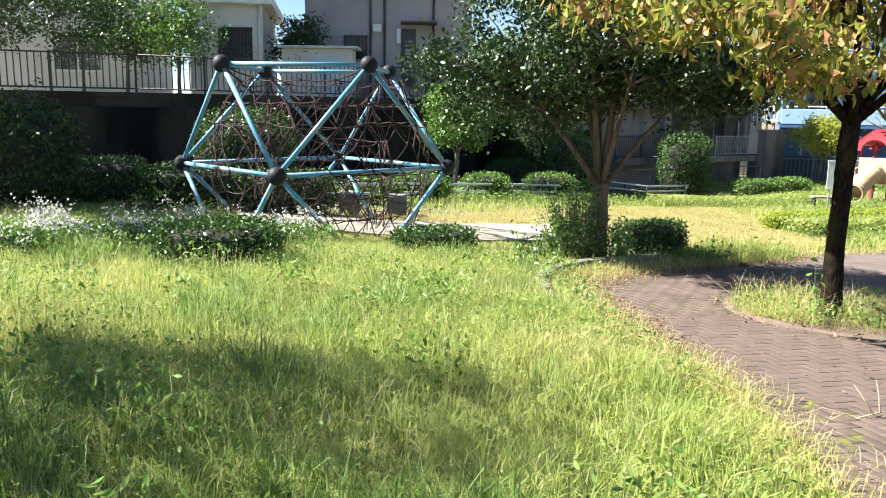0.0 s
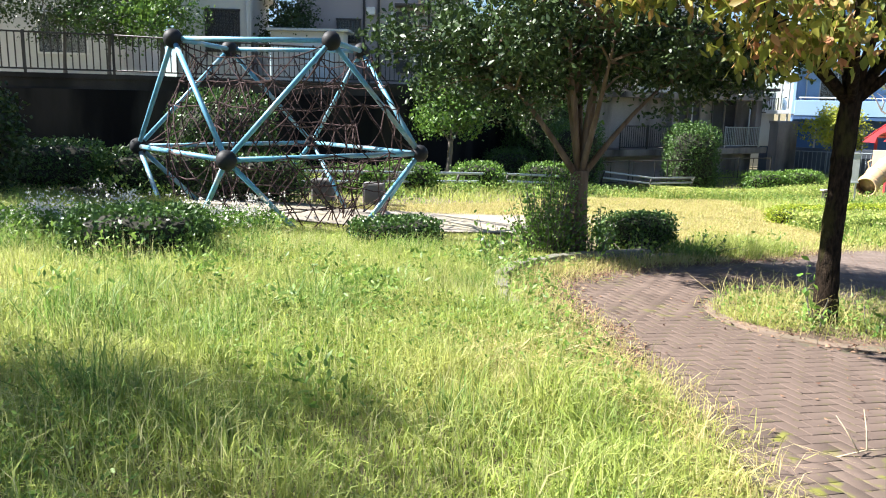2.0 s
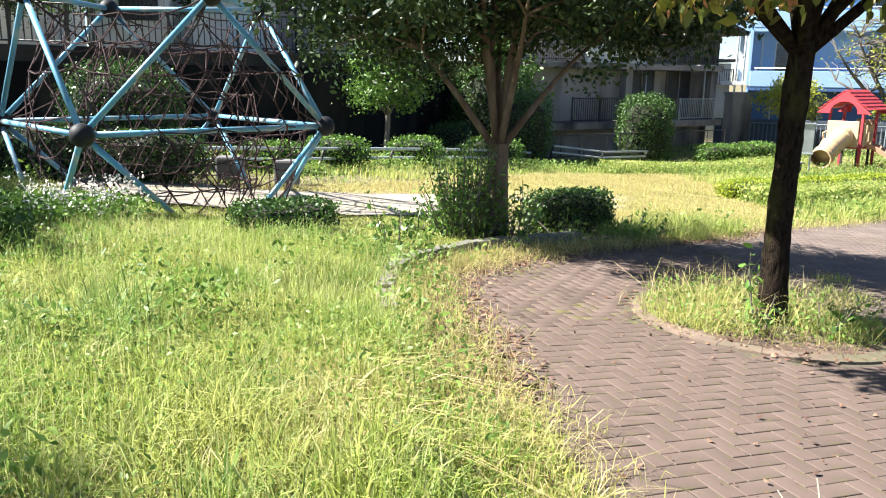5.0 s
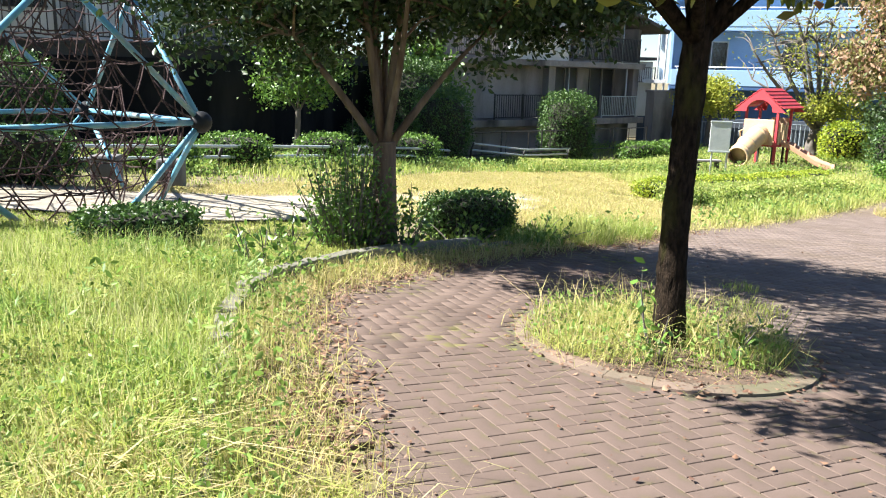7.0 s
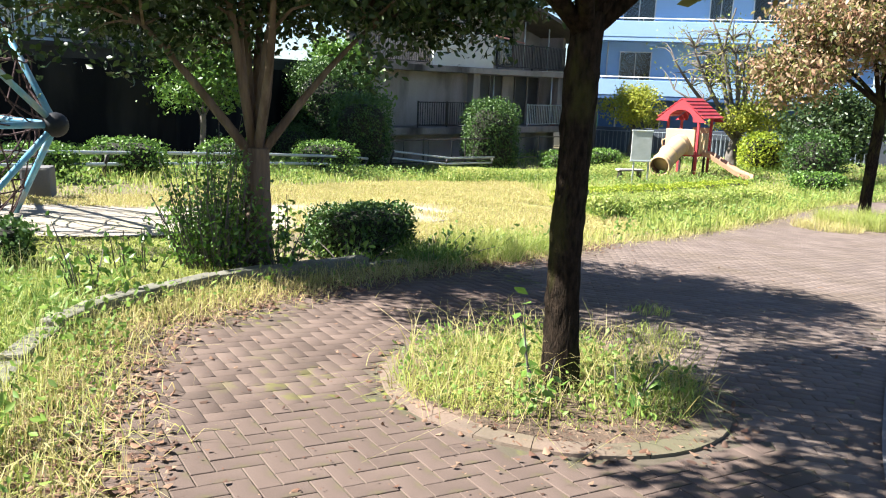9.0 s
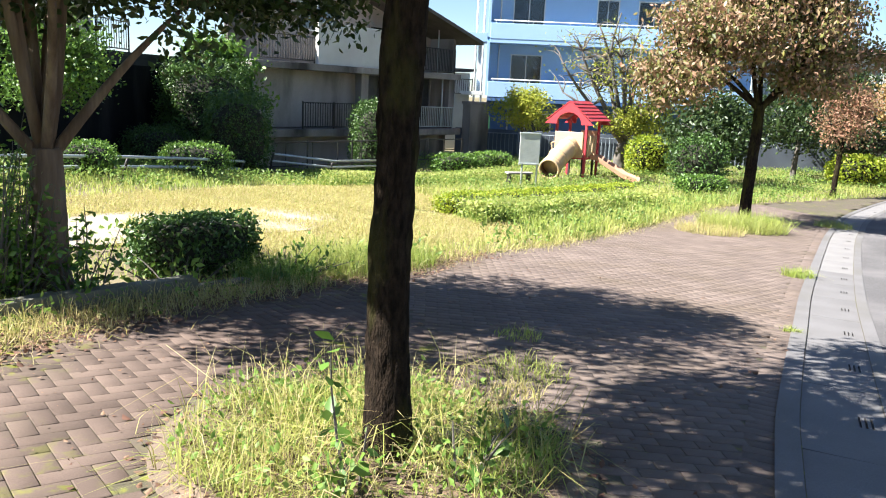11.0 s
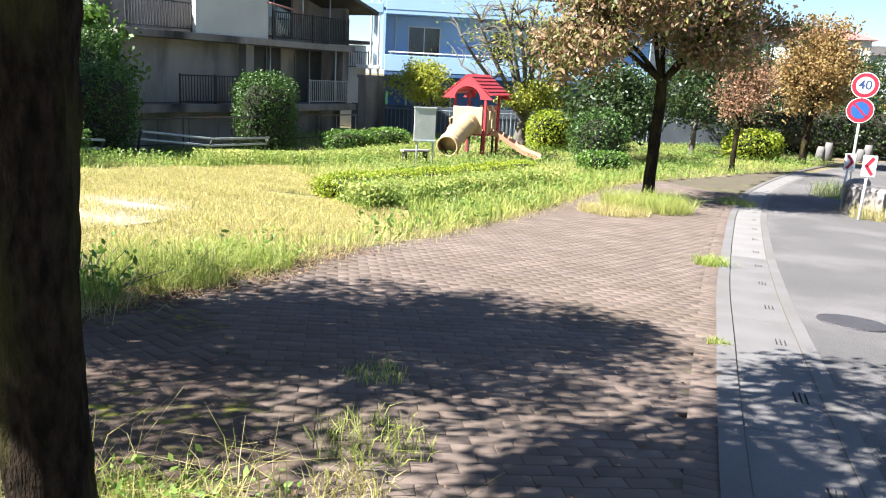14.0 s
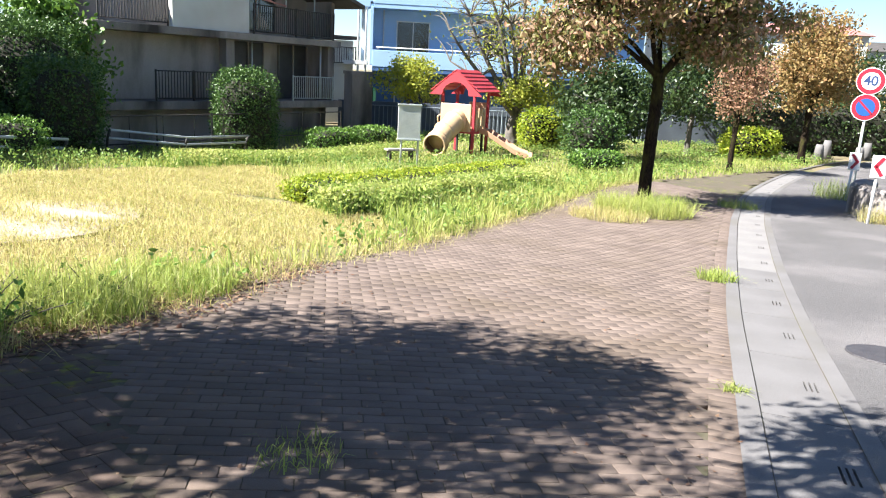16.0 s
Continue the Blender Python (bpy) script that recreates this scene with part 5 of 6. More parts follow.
# ---- play tower ----
def play_tower():
    g0 = gz(17.6, 31.4)
    t = empty("play_tower", (17.6, 31.4, g0), radians(-52))
    deck, eave, peak, w = 0.85, 2.2, 2.92, 0.60
    for x in (-w, w):
        for y in (-w, w):
            box("post", (x, y, eave / 2), (0.09, 0.09, eave), M_REDPLASTIC, t, "red steel post")
            box("leg", (x * 0.8, y * 0.8, deck / 2), (0.07, 0.07, deck), M_IRON, t, bev=0)
    box("deck", (0, 0, deck), (1.35, 1.35, 0.08), M_REDPLASTIC, t)
    for s in (-1, 1):
        bm = bmesh.new()
        for k in range(6):
            for j in range(9):
                u0, u1 = k / 6, (k + 1) / 6
                y0 = -0.92 + 1.84 * j / 9
                a = Vector((s * (0.92 - 0.92 * u0), y0, eave + (peak - eave) * u0 + 0.035))
                b = Vector((s * (0.92 - 0.92 * u1), y0, eave + (peak - eave) * u1 + 0.005))
                r = bmesh.ops.create_cube(bm, size=1.0)["verts"]
                mid = (a + b) / 2
                L = (b - a).length
                bmesh.ops.transform(bm, verts=r, matrix=Matrix.Translation(mid + Vector((0, 0.1, 0))) @ Euler((0, math.atan2(-(b.z - a.z), b.x - a.x), 0)).to_matrix().to_4x4() @ Matrix.Diagonal((L * 1.03, 0.19, 0.03, 1)))
        part("roof_tiles", bm, M_REDPLASTIC, t, "red moulded roof tiles")
    for y in (-0.90, 0.90):
        bm = bmesh.new()
        out = [(-0.98, eave - 0.12), (-0.5, eave - 0.12)] + [(-0.5 * math.cos(math.pi * k / 8), eave - 0.1 + 0.42 * math.sin(math.pi * k / 8)) for k in range(1, 8)] + [(0.5, eave - 0.12), (0.98, eave - 0.12), (0.0, peak + 0.02)]
        f = bm.faces.new([bm.verts.new((x, y, z)) for x, z in out])
        ex = bmesh.ops.extrude_face_region(bm, geom=[f])
        bmesh.ops.translate(bm, vec=(0, 0.06 if y < 0 else -0.06, 0), verts=[v for v in ex["geom"] if isinstance(v, bmesh.types.BMVert)])
        part("gable", bm, M_REDPLASTIC, t, "red gable board with an arch")
    box("front_panel", (-0.05, -w - 0.06, deck + 0.48), (1.15, 0.07, 0.95), M_TAN, t, "tan plastic panel", bev=0.03)
    box("side_panel", (-w - 0.06, 0.15, deck + 0.45), (0.07, 0.8, 0.85), M_TAN, t, "tan plastic panel", bev=0.03)
    for k in range(4):
        box("fence_slat", (w + 0.05, -0.45 + 0.22 * k, deck + 0.40 + 0.06 * (k % 2)), (0.05, 0.15, 0.75), M_TAN, t, "tan picket slat", bev=0.03)
    box("back_panel", (0.2, w + 0.05, deck + 0.5), (0.7, 0.06, 1.0), M_TAN, t, bev=0.03)
    # tube slide: collars and mouth
    path = [Vector((0, -0.6, deck + 0.42)), Vector((0.05, -0.96, deck + 0.34)), Vector((-0.09, -1.40, deck + 0.02)), Vector((-0.135, -1.80, deck - 0.28)), Vector((-0.07, -2.16, deck - 0.38))]
    bm = bmesh.new()
    sweep(bm, path, 0.36, 20, False)
    part("tube", bm, M_TAN, t, "tan plastic tube slide", smooth=True)
    bm = bmesh.new()
    sweep(bm, path, 0.33, 20, False)
    part("tube_lining", bm, M_DARKIN, t, "brown shaded inside of the tube", smooth=True)
    for k in (1, 2, 3):
        dd = (path[k + 1] - path[k - 1]).normalized() * 0.04
        tube("collar", [path[k] - dd, path[k] + dd], 0.395, M_TAN, t, 20)
    bm = bmesh.new()
    n = (path[-1] - path[-2]).normalized()
    q = n.to_track_quat("Z", "Y").to_matrix().to_4x4()
    for i in range(24):
        for j in range(8):
            A, B = 2 * math.pi * i / 24, 2 * math.pi * j / 8
            bm.verts.new(path[-1] + q.to_3x3() @ Vector(((0.36 + 0.035 * math.cos(B)) * math.cos(A), (0.36 + 0.035 * math.cos(B)) * math.sin(A), 0.035 * math.sin(B))))
    bm.verts.ensure_lookup_table()
    for i in range(24):
        for j in range(8):
            bm.faces.new([bm.verts[k] for k in (i * 8 + j, ((i + 1) % 24) * 8 + j, ((i + 1) % 24) * 8 + (j + 1) % 8, i * 8 + (j + 1) % 8)])
    part("mouth_rim", bm, M_TAN, t, smooth=True)
    # open slide
    bm = bmesh.new()
    prof = [(-0.26, 0.16), (-0.22, 0.0), (0.22, 0.0), (0.26, 0.16)]
    st = [(w, deck), (w + 0.35, deck - 0.05), (w + 1.4, 0.25), (w + 1.9, 0.12)]
    vs = [[bm.verts.new((x, y, z + h)) for y, h in prof] for x, z in st]
    for a, b in zip(vs, vs[1:]):
        for j in range(3):
            bm.faces.new((a[j], a[j + 1], b[j + 1], b[j]))
    ex = bmesh.ops.extrude_face_region(bm, geom=bm.faces[:])
    bmesh.ops.translate(bm, vec=(0, 0, -0.03), verts=[v for v in ex["geom"] if isinstance(v, bmesh.types.BMVert)])
    s = part("slide", bm, mat("terracotta_plastic", (0.50, 0.27, 0.17), (0.44, 0.24, 0.15), 3, 0.5), t, "faded terracotta slide")
    for y in (-0.15, 0.25):
        tube("hand_loop", [(-w - 0.1, y, deck + 0.1), (-w - 0.35, y, deck + 0.15), (-w - 0.4, y, deck + 0.45), (-w - 0.1, y, deck + 0.6)], 0.03, M_TAN, t, 8)
    tagged(t, "play tower with red tiled roof and tan tube slide", "play equipment")
play_tower()
nb = empty("notice_board", (13.2, 26.2, gz(13.2, 26.2)), radians(-12))
for x in (-0.2, 0.26):
    tube("post", [(x, 0, -0.1), (x, 0, 1.76)], 0.03, M_RAIL, nb, 8)
box("board", (0, -0.02, 1.28), (0.62, 0.04, 0.9), mat("sun_bleached_board", (0.55, 0.58, 0.56), (0.45, 0.48, 0.47), 3, 0.6), nb, "blank bleached board")
box("frame", (0, -0.03, 1.74), (0.66, 0.06, 0.05), M_RAIL, nb)
box("frame", (0, -0.03, 0.82), (0.66, 0.06, 0.05), M_RAIL, nb)
tagged(nb, "weathered park notice board on two posts", "notice board")
tw = empty("dry_twig", (2.75, 4.6, gz(2.75, 4.6) + 0.01), radians(10))
for pts in ([(-0.18, 0, 0), (0.0, 0.02, 0.02), (0.22, 0.03, 0.01)], [(-0.05, 0.01, 0.01), (-0.08, 0.08, 0.10), (-0.12, 0.12, 0.17)], [(0.0, 0.02, 0.02), (0.04, 0.09, 0.10), (0.05, 0.14, 0.19)]):
    tube("stick", pts, [0.005, 0.004, 0.002], M_DRYTWIG, tw, 5)
tagged(tw, "pale dry forked twig lying on the paving", "twig")
bn = empty("spring_bench", (13.9, 28.4, gz(13.9, 28.4)))
box("seat", (0, 0, 0.42), (0.9, 0.32, 0.06), M_OLDWALL, bn)
for x in (-0.35, 0.35):
    box("leg", (x, 0, 0.2), (0.06, 0.25, 0.42), M_IRON, bn, bev=0)
tagged(bn, "small dark wooden bench in the grass", "bench")

# ---- road signs ----
def disc(name, c, r, thick, material, parent, n=40):
    bm = bmesh.new()
    bmesh.ops.create_cone(bm, cap_ends=True, segments=n, radius1=r, radius2=r, depth=thick)
    bmesh.ops.rotate(bm, matrix=Matrix.Rotation(radians(90), 3, "X"), verts=bm.verts)
    bmesh.ops.translate(bm, vec=c, verts=bm.verts)
    return part(name, bm, material, parent)

def sign_post():
    x, y = 23.75, 20.6
    t = empty("road_sign", (x, y, gz(x, y)), radians(-50))
    tube("pole", [(0, 0, -0.2), (0, 0, 3.45)], 0.035, M_WHITE, t, 10, "white steel pole")
    s = empty("speed_sign", (0, -0.05, 3.10))
    s.parent = t
    disc("plate", (0, 0, 0), 0.345, 0.012, M_WHITE, s)
    disc("red_ring", (0, -0.008, 0), 0.325, 0.006, M_SIGNRED, s)
    disc("white_face", (0, -0.014, 0), 0.225, 0.006, M_WHITE, s)
    cu = bpy.data.curves.new("numeral", "FONT")
    cu.body, cu.size, cu.align_x, cu.align_y, cu.extrude = "40", 0.34, "CENTER", "CENTER", 0.002
    cu.materials.append(M_SIGNDARK)
    cu.offset = 0.006
    o = new("numeral", cu)
    o.parent, o.location, o.rotation_euler = s, (0, -0.021, 0), (radians(90), 0, 0)
    s2 = empty("no_parking_sign", (-0.03, -0.05, 2.43))
    s2.parent = t
    disc("plate", (0, 0, 0), 0.345, 0.012, M_WHITE, s2)
    disc("red_ring", (0, -0.008, 0), 0.325, 0.006, M_SIGNRED, s2)
    disc("blue_face", (0, -0.014, 0), 0.225, 0.006, M_SIGNBLUE, s2)
    box("slash", (0, -0.020, 0), (0.46, 0.006, 0.05), M_SIGNRED, s2, m=pose(0, 0, 0, 0, 45, 0), bev=0)
    tagged(t, "road sign pole with 40 limit and no-parking discs", "road sign")
sign_post()

def chevron(x, y, h, way, lean=0.0):
    t = empty("chevron_sign", (x, y, gz(x, y)), radians(-45))
    tube("post", [(0, 0, -0.2), (lean, 0, h + 0.1)], 0.03, M_WHITE, t, 8)
    box("board", (lean, -0.04, h - 0.12), (0.28, 0.02, 0.46), M_WHITE, t)
    for s in (1, -1):
        box("chevron", (0, 0, 0), (0.07, 0.008, 0.24), M_SIGNRED, t, m=pose(lean, -0.056, h - 0.12 + s * 0.085, 0, 35 * s * way, 0), bev=0)
    tagged(t, "white roadside board with a red chevron", "road sign", "chevron boards")
chevron(23.3, 20.45, 1.15, -1, 0.08)
chevron(19.6, 17.15, 1.30, 1, 0.03)
cw = empty("curved_wall", (22.2, 17.2, gz(22.2, 17.2)))
bm = bmesh.new()
prof = ((1.55, -0.2), (1.55, 0.62), (1.62, 0.70), (1.85, 0.70), (1.92, 0.62), (1.92, -0.2))
n = 22
vs = [[bm.verts.new((r * math.cos(a), r * math.sin(a), z)) for r, z in prof] for a in [math.radians(95 + 170 * k / n) for k in range(n + 1)]]
for a, b in zip(vs, vs[1:]):
    for j in range(5):
        bm.faces.new((a[j], a[j + 1], b[j + 1], b[j]))
bm.faces.new(vs[0][::-1])
bm.faces.new(vs[-1])
part("wall", bm, M_WALLC, cw)
tagged(cw, "low curved dark concrete wall beside the road", "wall")
for x, y, h in ((36.6, 31.9, 0.7), (38.0, 32.6, 0.85), (39.6, 32.0, 0.6), (40.4, 32.2, 0.8)):
    bo = empty("stone_bollard", (x, y, gz(x, y)))
    tube("shaft", [(0, 0, -0.1), (0, 0, h * 0.7), (0, 0, h)], [0.24, 0.2, 0.16], M_CONC, bo, 10)
    tagged(bo, "squat pale stone bollard at the road's bend", "bollard", "stone bollards")
fz = gz(43, 37) + 0.0
railing((38.0, 38.6), (47.5, 33.8), fz, 1.3, 0.6, "pale green sheet fence behind the dark hedge", material=mat("pale_green_sheet", (0.40, 0.55, 0.50), (0.35, 0.48, 0.45), 2, 0.7), posts=1.0, w=0.45)

# ---- grass and weeds ----
M_GRASSSEED = leaf_mat("pale_seed_heads", [(0.50, 0.50, 0.22), (0.42, 0.46, 0.14), (0.56, 0.52, 0.28)], 0.7, 0.45)
rng = np.random.default_rng(21)
DRY = [(2.5, 13.6), (5.0, 13.4), (6.6, 14.4), (8.6, 16.2), (9.5, 19.0), (11.0, 23.0), (11.5, 26.0), (8.5, 26.5), (5.0, 23.5), (3.0, 20.5), (0.5, 17.0), (-2.0, 14.5), (0.5, 13.8)]
def scatter(n, x0, x1, y0, y1, avoid=(PAVED, ROAD), only=None):
    x, y = rng.uniform(x0, x1, n), rng.uniform(y0, y1, n)
    k = np.ones(n, bool)
    for p in avoid:
        k &= ~inside(p, x, y)
    if only:
        k &= inside(only, x, y)
    return np.stack([x[k], y[k]], 1)


def lumps(xy, f, seed):
    """A smooth uneven pattern from 0 to 1 over the plan."""
    a = np.sin(xy[:, 0] * f + seed) * np.cos(xy[:, 1] * f * 1.13 + seed * 1.7) + 0.6 * np.sin(xy[:, 0] * f * 2.3 + xy[:, 1] * f * 1.9 + seed * 2.1)
    return np.clip(0.5 + 0.35 * a, 0, 1)


def edge_distance(xy, line):
    d = np.full(len(xy), 99.0)
    for p, q in zip(line, line[1:]):
        p, q = np.array(p), np.array(q)
        v = q - p
        t = np.clip(((xy - p) @ v) / (v @ v + 1e-9), 0, 1)
        d = np.minimum(d, np.linalg.norm(xy - (p + t[:, None] * v), axis=1))
    return d

xy = scatter(260000, -7.5, 2.2, 0.4, 12.6, avoid=(PAVED, ROAD, SAND))
ed = edge_distance(xy, EDGE)
littered = (xy[:, 1] > 5.8) & (ed < 0.42) & (rng.uniform(0, 1, len(xy)) < 0.78)
littered |= edge_distance(xy, KERBLINE) < 0.07
xy, ed = xy[~littered], ed[~littered]
hh = (0.07 + 0.13 * lumps(xy, 1.7, 1.0) + 0.12 * lumps(xy, 5.3, 2.0) ** 2) * np.clip(0.45 + ed / 1.6, 0.45, 1) * np.where((xy[:, 1] > 9.5) & (xy[:, 0] > -2.6), np.clip(1 - (xy[:, 1] - 9.5) * 0.4, 0.18, 1), 1)
tagged(blades("meadow_grass", xy, hh, M_GRASS, rng=rng, width=0.0055, lean=1.0), "tall lush meadow grass in the sun", "grass", kind="stuff")
xy = scatter(26000, -7.5, 1.4, 1.8, 10.4)
tagged(blades("seed_stalks", xy, 0.16 + 0.16 * lumps(xy, 2.1, 0.4), M_GRASSSEED, rng=rng, width=0.003, lean=0.5), "thin dry seeding grass stalks", "grass", kind="stuff")
xy = scatter(46000, -7.5, 1.7, 1.5, 12.3)
k = (lumps(xy, 1.3, 4.0) > 0.45) & ((xy[:, 1] < 10.0) | (xy[:, 0] < -2.8))
xy = xy[k]
z = gz_np(xy[:, 0], xy[:, 1]) + rng.uniform(0.03, 0.22, len(xy)) * (0.5 + lumps(xy, 1.7, 1.0))
tagged(leaves("broadleaf_weeds", np.column_stack([xy, z]), 0.030, M_WEED, rng=rng, aspect=0.5), "leafy broadleaf weeds among the meadow grass", "weeds", kind="stuff")
# dry straw fringe along the paving
pts = np.array([(p.x, p.y) for p, a in along(EDGE, 0.0018)])
pts = pts[(pts[:, 1] > 1.5) & (pts[:, 0] < 19)]
pts = pts[(pts[:, 1] < 5.8) | (rng.uniform(0, 1, len(pts)) < 0.55)]
pts = pts + rng.normal(0, 0.17, pts.shape) + np.array([-0.10, 0.06])
tagged(blades("straw_fringe", pts, np.full(len(pts), 0.13), M_GRASSDRY, rng=rng, width=0.004, lean=1.5), "dry straw-coloured grass fringe along the paving", "grass", kind="stuff")
pts = np.array([(p.x, p.y) for p, a in along(KERBLINE, 0.003)])
pts = pts[(pts[:, 1] > 2.5) & (pts[:, 1] < 12.5)]
d = pts + np.column_stack([np.abs(rng.normal(0.26, 0.16, len(pts))) * 0.8, -np.abs(rng.normal(0.16, 0.12, len(pts))) * np.clip((pts[:, 1] - 8.5) / 2, 0, 1) * 1.6])
tagged(blades("kerb_weeds", d, np.full(len(d), 0.17), M_GRASSDRY, rng=rng, width=0.004, lean=0.8), "tangled dry weeds between kerb and paving", "weeds", kind="stuff")
d2 = d[::5] + rng.normal(0, 0.05, d[::5].shape)
tagged(leaves("kerb_herbs", np.column_stack([d2, gz_np(d2[:, 0], d2[:, 1]) + rng.uniform(0.01, 0.2, len(d2))]), 0.045, M_WEED, rng=rng), "small green herbs between kerb and paving", "weeds", kind="stuff")
# planter ring
a, r = rng.uniform(0, 2 * np.pi, 9000), 0.86 * np.sqrt(rng.uniform(0, 1, 9000))
xy = np.column_stack([RC[0] - 0.02 + r * np.cos(a) * 1.05, RC[1] + 0.10 + r * np.sin(a)])
xy = xy[(rng.uniform(0, 1, len(xy)) < 0.25 + 0.9 * lumps(xy, 3.1, 1.3)) & (np.hypot(xy[:, 0] - 4.0, xy[:, 1] - 7.86) > 0.12)]
low = np.clip((xy[:, 1] - 7.0) / 0.5, 0.25, 1)
tagged(blades("planter_grass", xy, (0.05 + 0.17 * lumps(xy, 4, 2.0)) * low, M_GRASS, rng=rng, width=0.0045, lean=1.3), "rough sprawling grass inside the planter ring", "grass", kind="stuff")
stalk = xy[::6] + rng.normal(0, 0.08, xy[::6].shape)
tagged(blades("planter_straw", stalk, 0.22 + 0.2 * rng.uniform(0, 1, len(stalk)), M_GRASSDRY, rng=rng, width=0.0035, lean=1.1), "dry seeding stalks inside the planter ring", "grass", kind="stuff")
xy = xy[::4]
tagged(leaves("planter_weeds", np.column_stack([xy, gz_np(xy[:, 0], xy[:, 1]) + rng.uniform(0.02, 0.2, len(xy))]), 0.036, M_WEED, rng=rng), "leafy weeds inside the planter ring", "weeds", kind="stuff")
# tall grass growing over the kerb, and a trampled straw patch beside it
k = np.array([(p.x, p.y) for p, a in along(KERBLINE, 0.0012)])
k = np.concatenate([k, np.column_stack([rng.uniform(1.3, 1.55, 2600), rng.uniform(2.4, 5.0, 2600)])])
k = k[(k[:, 1] < 7.6) & (k[:, 1] > 2.4)]
k = k + np.column_stack([rng.normal(-0.16, 0.12, len(k)), rng.normal(0, 0.05, len(k))])
tagged(blades("kerb_grass", k, 0.13 + 0.16 * lumps(k, 3.7, 0.6), M_GRASS, rng=rng, width=0.006, lean=0.7), "tall bright grass growing over the low kerb", "grass", kind="stuff")
k = np.column_stack([rng.normal(0.98, 0.13, 1500), rng.normal(5.65, 0.3, 1500)])
tagged(blades("trampled_straw", k, np.full(len(k), 0.2), M_GRASSDRY, rng=rng, width=0.006, lean=2.2), "trampled pale straw in the meadow", "grass", kind="stuff")
# taller clumps in the meadow
mid = np.column_stack([rng.uniform(-5.0, 1.0, 90), rng.uniform(1.8, 10.0, 90)])
k = np.repeat(mid, 160, 0) + rng.normal(0, 0.13, (90 * 160, 2))
tagged(blades("meadow_clumps", k, np.repeat(rng.uniform(0.16, 0.36, 90), 160), M_CLUMP, rng=rng, width=0.0055, lean=0.9), "taller deep green clumps in the meadow", "grass", kind="stuff")
k = np.repeat(mid[:40] + 0.35, 90, 0) + rng.normal(0, 0.12, (3600, 2))
tagged(leaves("meadow_herbs", np.column_stack([k, gz_np(k[:, 0], k[:, 1]) + rng.uniform(0.04, 0.33, len(k))]), 0.055, M_WEED, rng=rng, aspect=0.42), "upright leafy herbs in the meadow", "weeds", kind="stuff")
# lawn beyond
xy = scatter(200000, -9, 36, 11, 42, avoid=(PAVED, ROAD, SAND, DRY))
keep = rng.uniform(0, 1, len(xy)) < np.clip(16 / np.maximum(xy[:, 1] - 4, 4), 0.25, 1)
xy = xy[keep]
tagged(blades("lawn_grass", xy, (0.10 + 0.20 * lumps(xy, 0.9, 3.0)) * np.where((xy[:, 1] < 18) & (xy[:, 0] < 6), np.where(xy[:, 1] < 14, 0.25, 0.4), 1), M_GRASS, rng=rng, width=0.013, lean=0.7), "overgrown sunlit lawn grass", "grass", kind="stuff")
xy = scatter(330000, -4, 12, 13, 27, avoid=(PAVED, ROAD), only=DRY)
bare = lumps(xy, 1.1, 6.0) > 0.08
xy = xy[bare & ~(inside(SAND, xy[:, 0], xy[:, 1]) & ((rng.uniform(0, 1, len(xy)) < 0.05 + 0.7 * lumps(xy, 1.9, 9.0)) | (xy[:, 0] < 2.5)) & (edge_distance(xy, SAND + SAND[:1]) > 0.25))]
tagged(blades("dry_lawn", xy, 0.05 + 0.09 * lumps(xy, 1.4, 2.0), M_GRASSDRY, rng=rng, width=0.006, lean=1.3), "short straw-coloured trodden grass", "grass", kind="stuff")
xy = scatter(150000, -6, 36, 13, 40, avoid=(PAVED, ROAD, SAND))
k = (lumps(xy, 0.8, 7.0) > 0.52) & ~inside(DRY, xy[:, 0], xy[:, 1])
xy = xy[k]
tagged(leaves("lawn_weeds", np.column_stack([xy, gz_np(xy[:, 0], xy[:, 1]) + rng.uniform(0.03, 0.34, len(xy))]), 0.07, M_WEED, rng=rng), "tall leafy weeds on the lawn", "weeds", kind="stuff")
tagged(blades("lawn_edge_tufts", scatter(16000, 9, 20, 15.5, 25, avoid=(PAVED, ROAD)), np.full(1, 0.30), M_GRASS, rng=rng, width=0.012, lean=0.6), "tall grass tufts along the paving", "grass", kind="stuff")
w = np.concatenate([np.column_stack([rng.uniform(7.0, 15.5, 6500), np.zeros(6500)]), np.column_stack([rng.uniform(8.2, 15.6, 8000), np.ones(8000)])])
w = np.column_stack([w[:, 0], np.where(w[:, 1] < 0.5, 23.6 + 0.62 * (w[:, 0] - 2.5) + rng.normal(0, 0.7, len(w)), 17.9 + 0.70 * (w[:, 0] - 8.2) + rng.normal(0, 0.3, len(w)))])
w = w[~inside(PAVED, w[:, 0], w[:, 1])]
w = w[lumps(w, 1.3, 2.2) > 0.3]
tagged(blades("tall_weeds", w, 0.25 + 0.25 * lumps(w, 1.3, 2.2), M_WEED, rng=rng, width=0.011, lean=0.6), "stalks of tall bright weeds on the lawn", "weeds", kind="stuff")
l = np.repeat(w, 3, 0) + rng.normal(0, 0.07, (len(w) * 3, 2))
tagged(leaves("tall_weed_leaves", np.column_stack([l, gz_np(l[:, 0], l[:, 1]) + rng.uniform(0.05, 0.42, len(l))]), 0.075, M_GRASS, rng=rng, aspect=0.45), "leaves of tall bright weeds on the lawn", "weeds", kind="stuff")
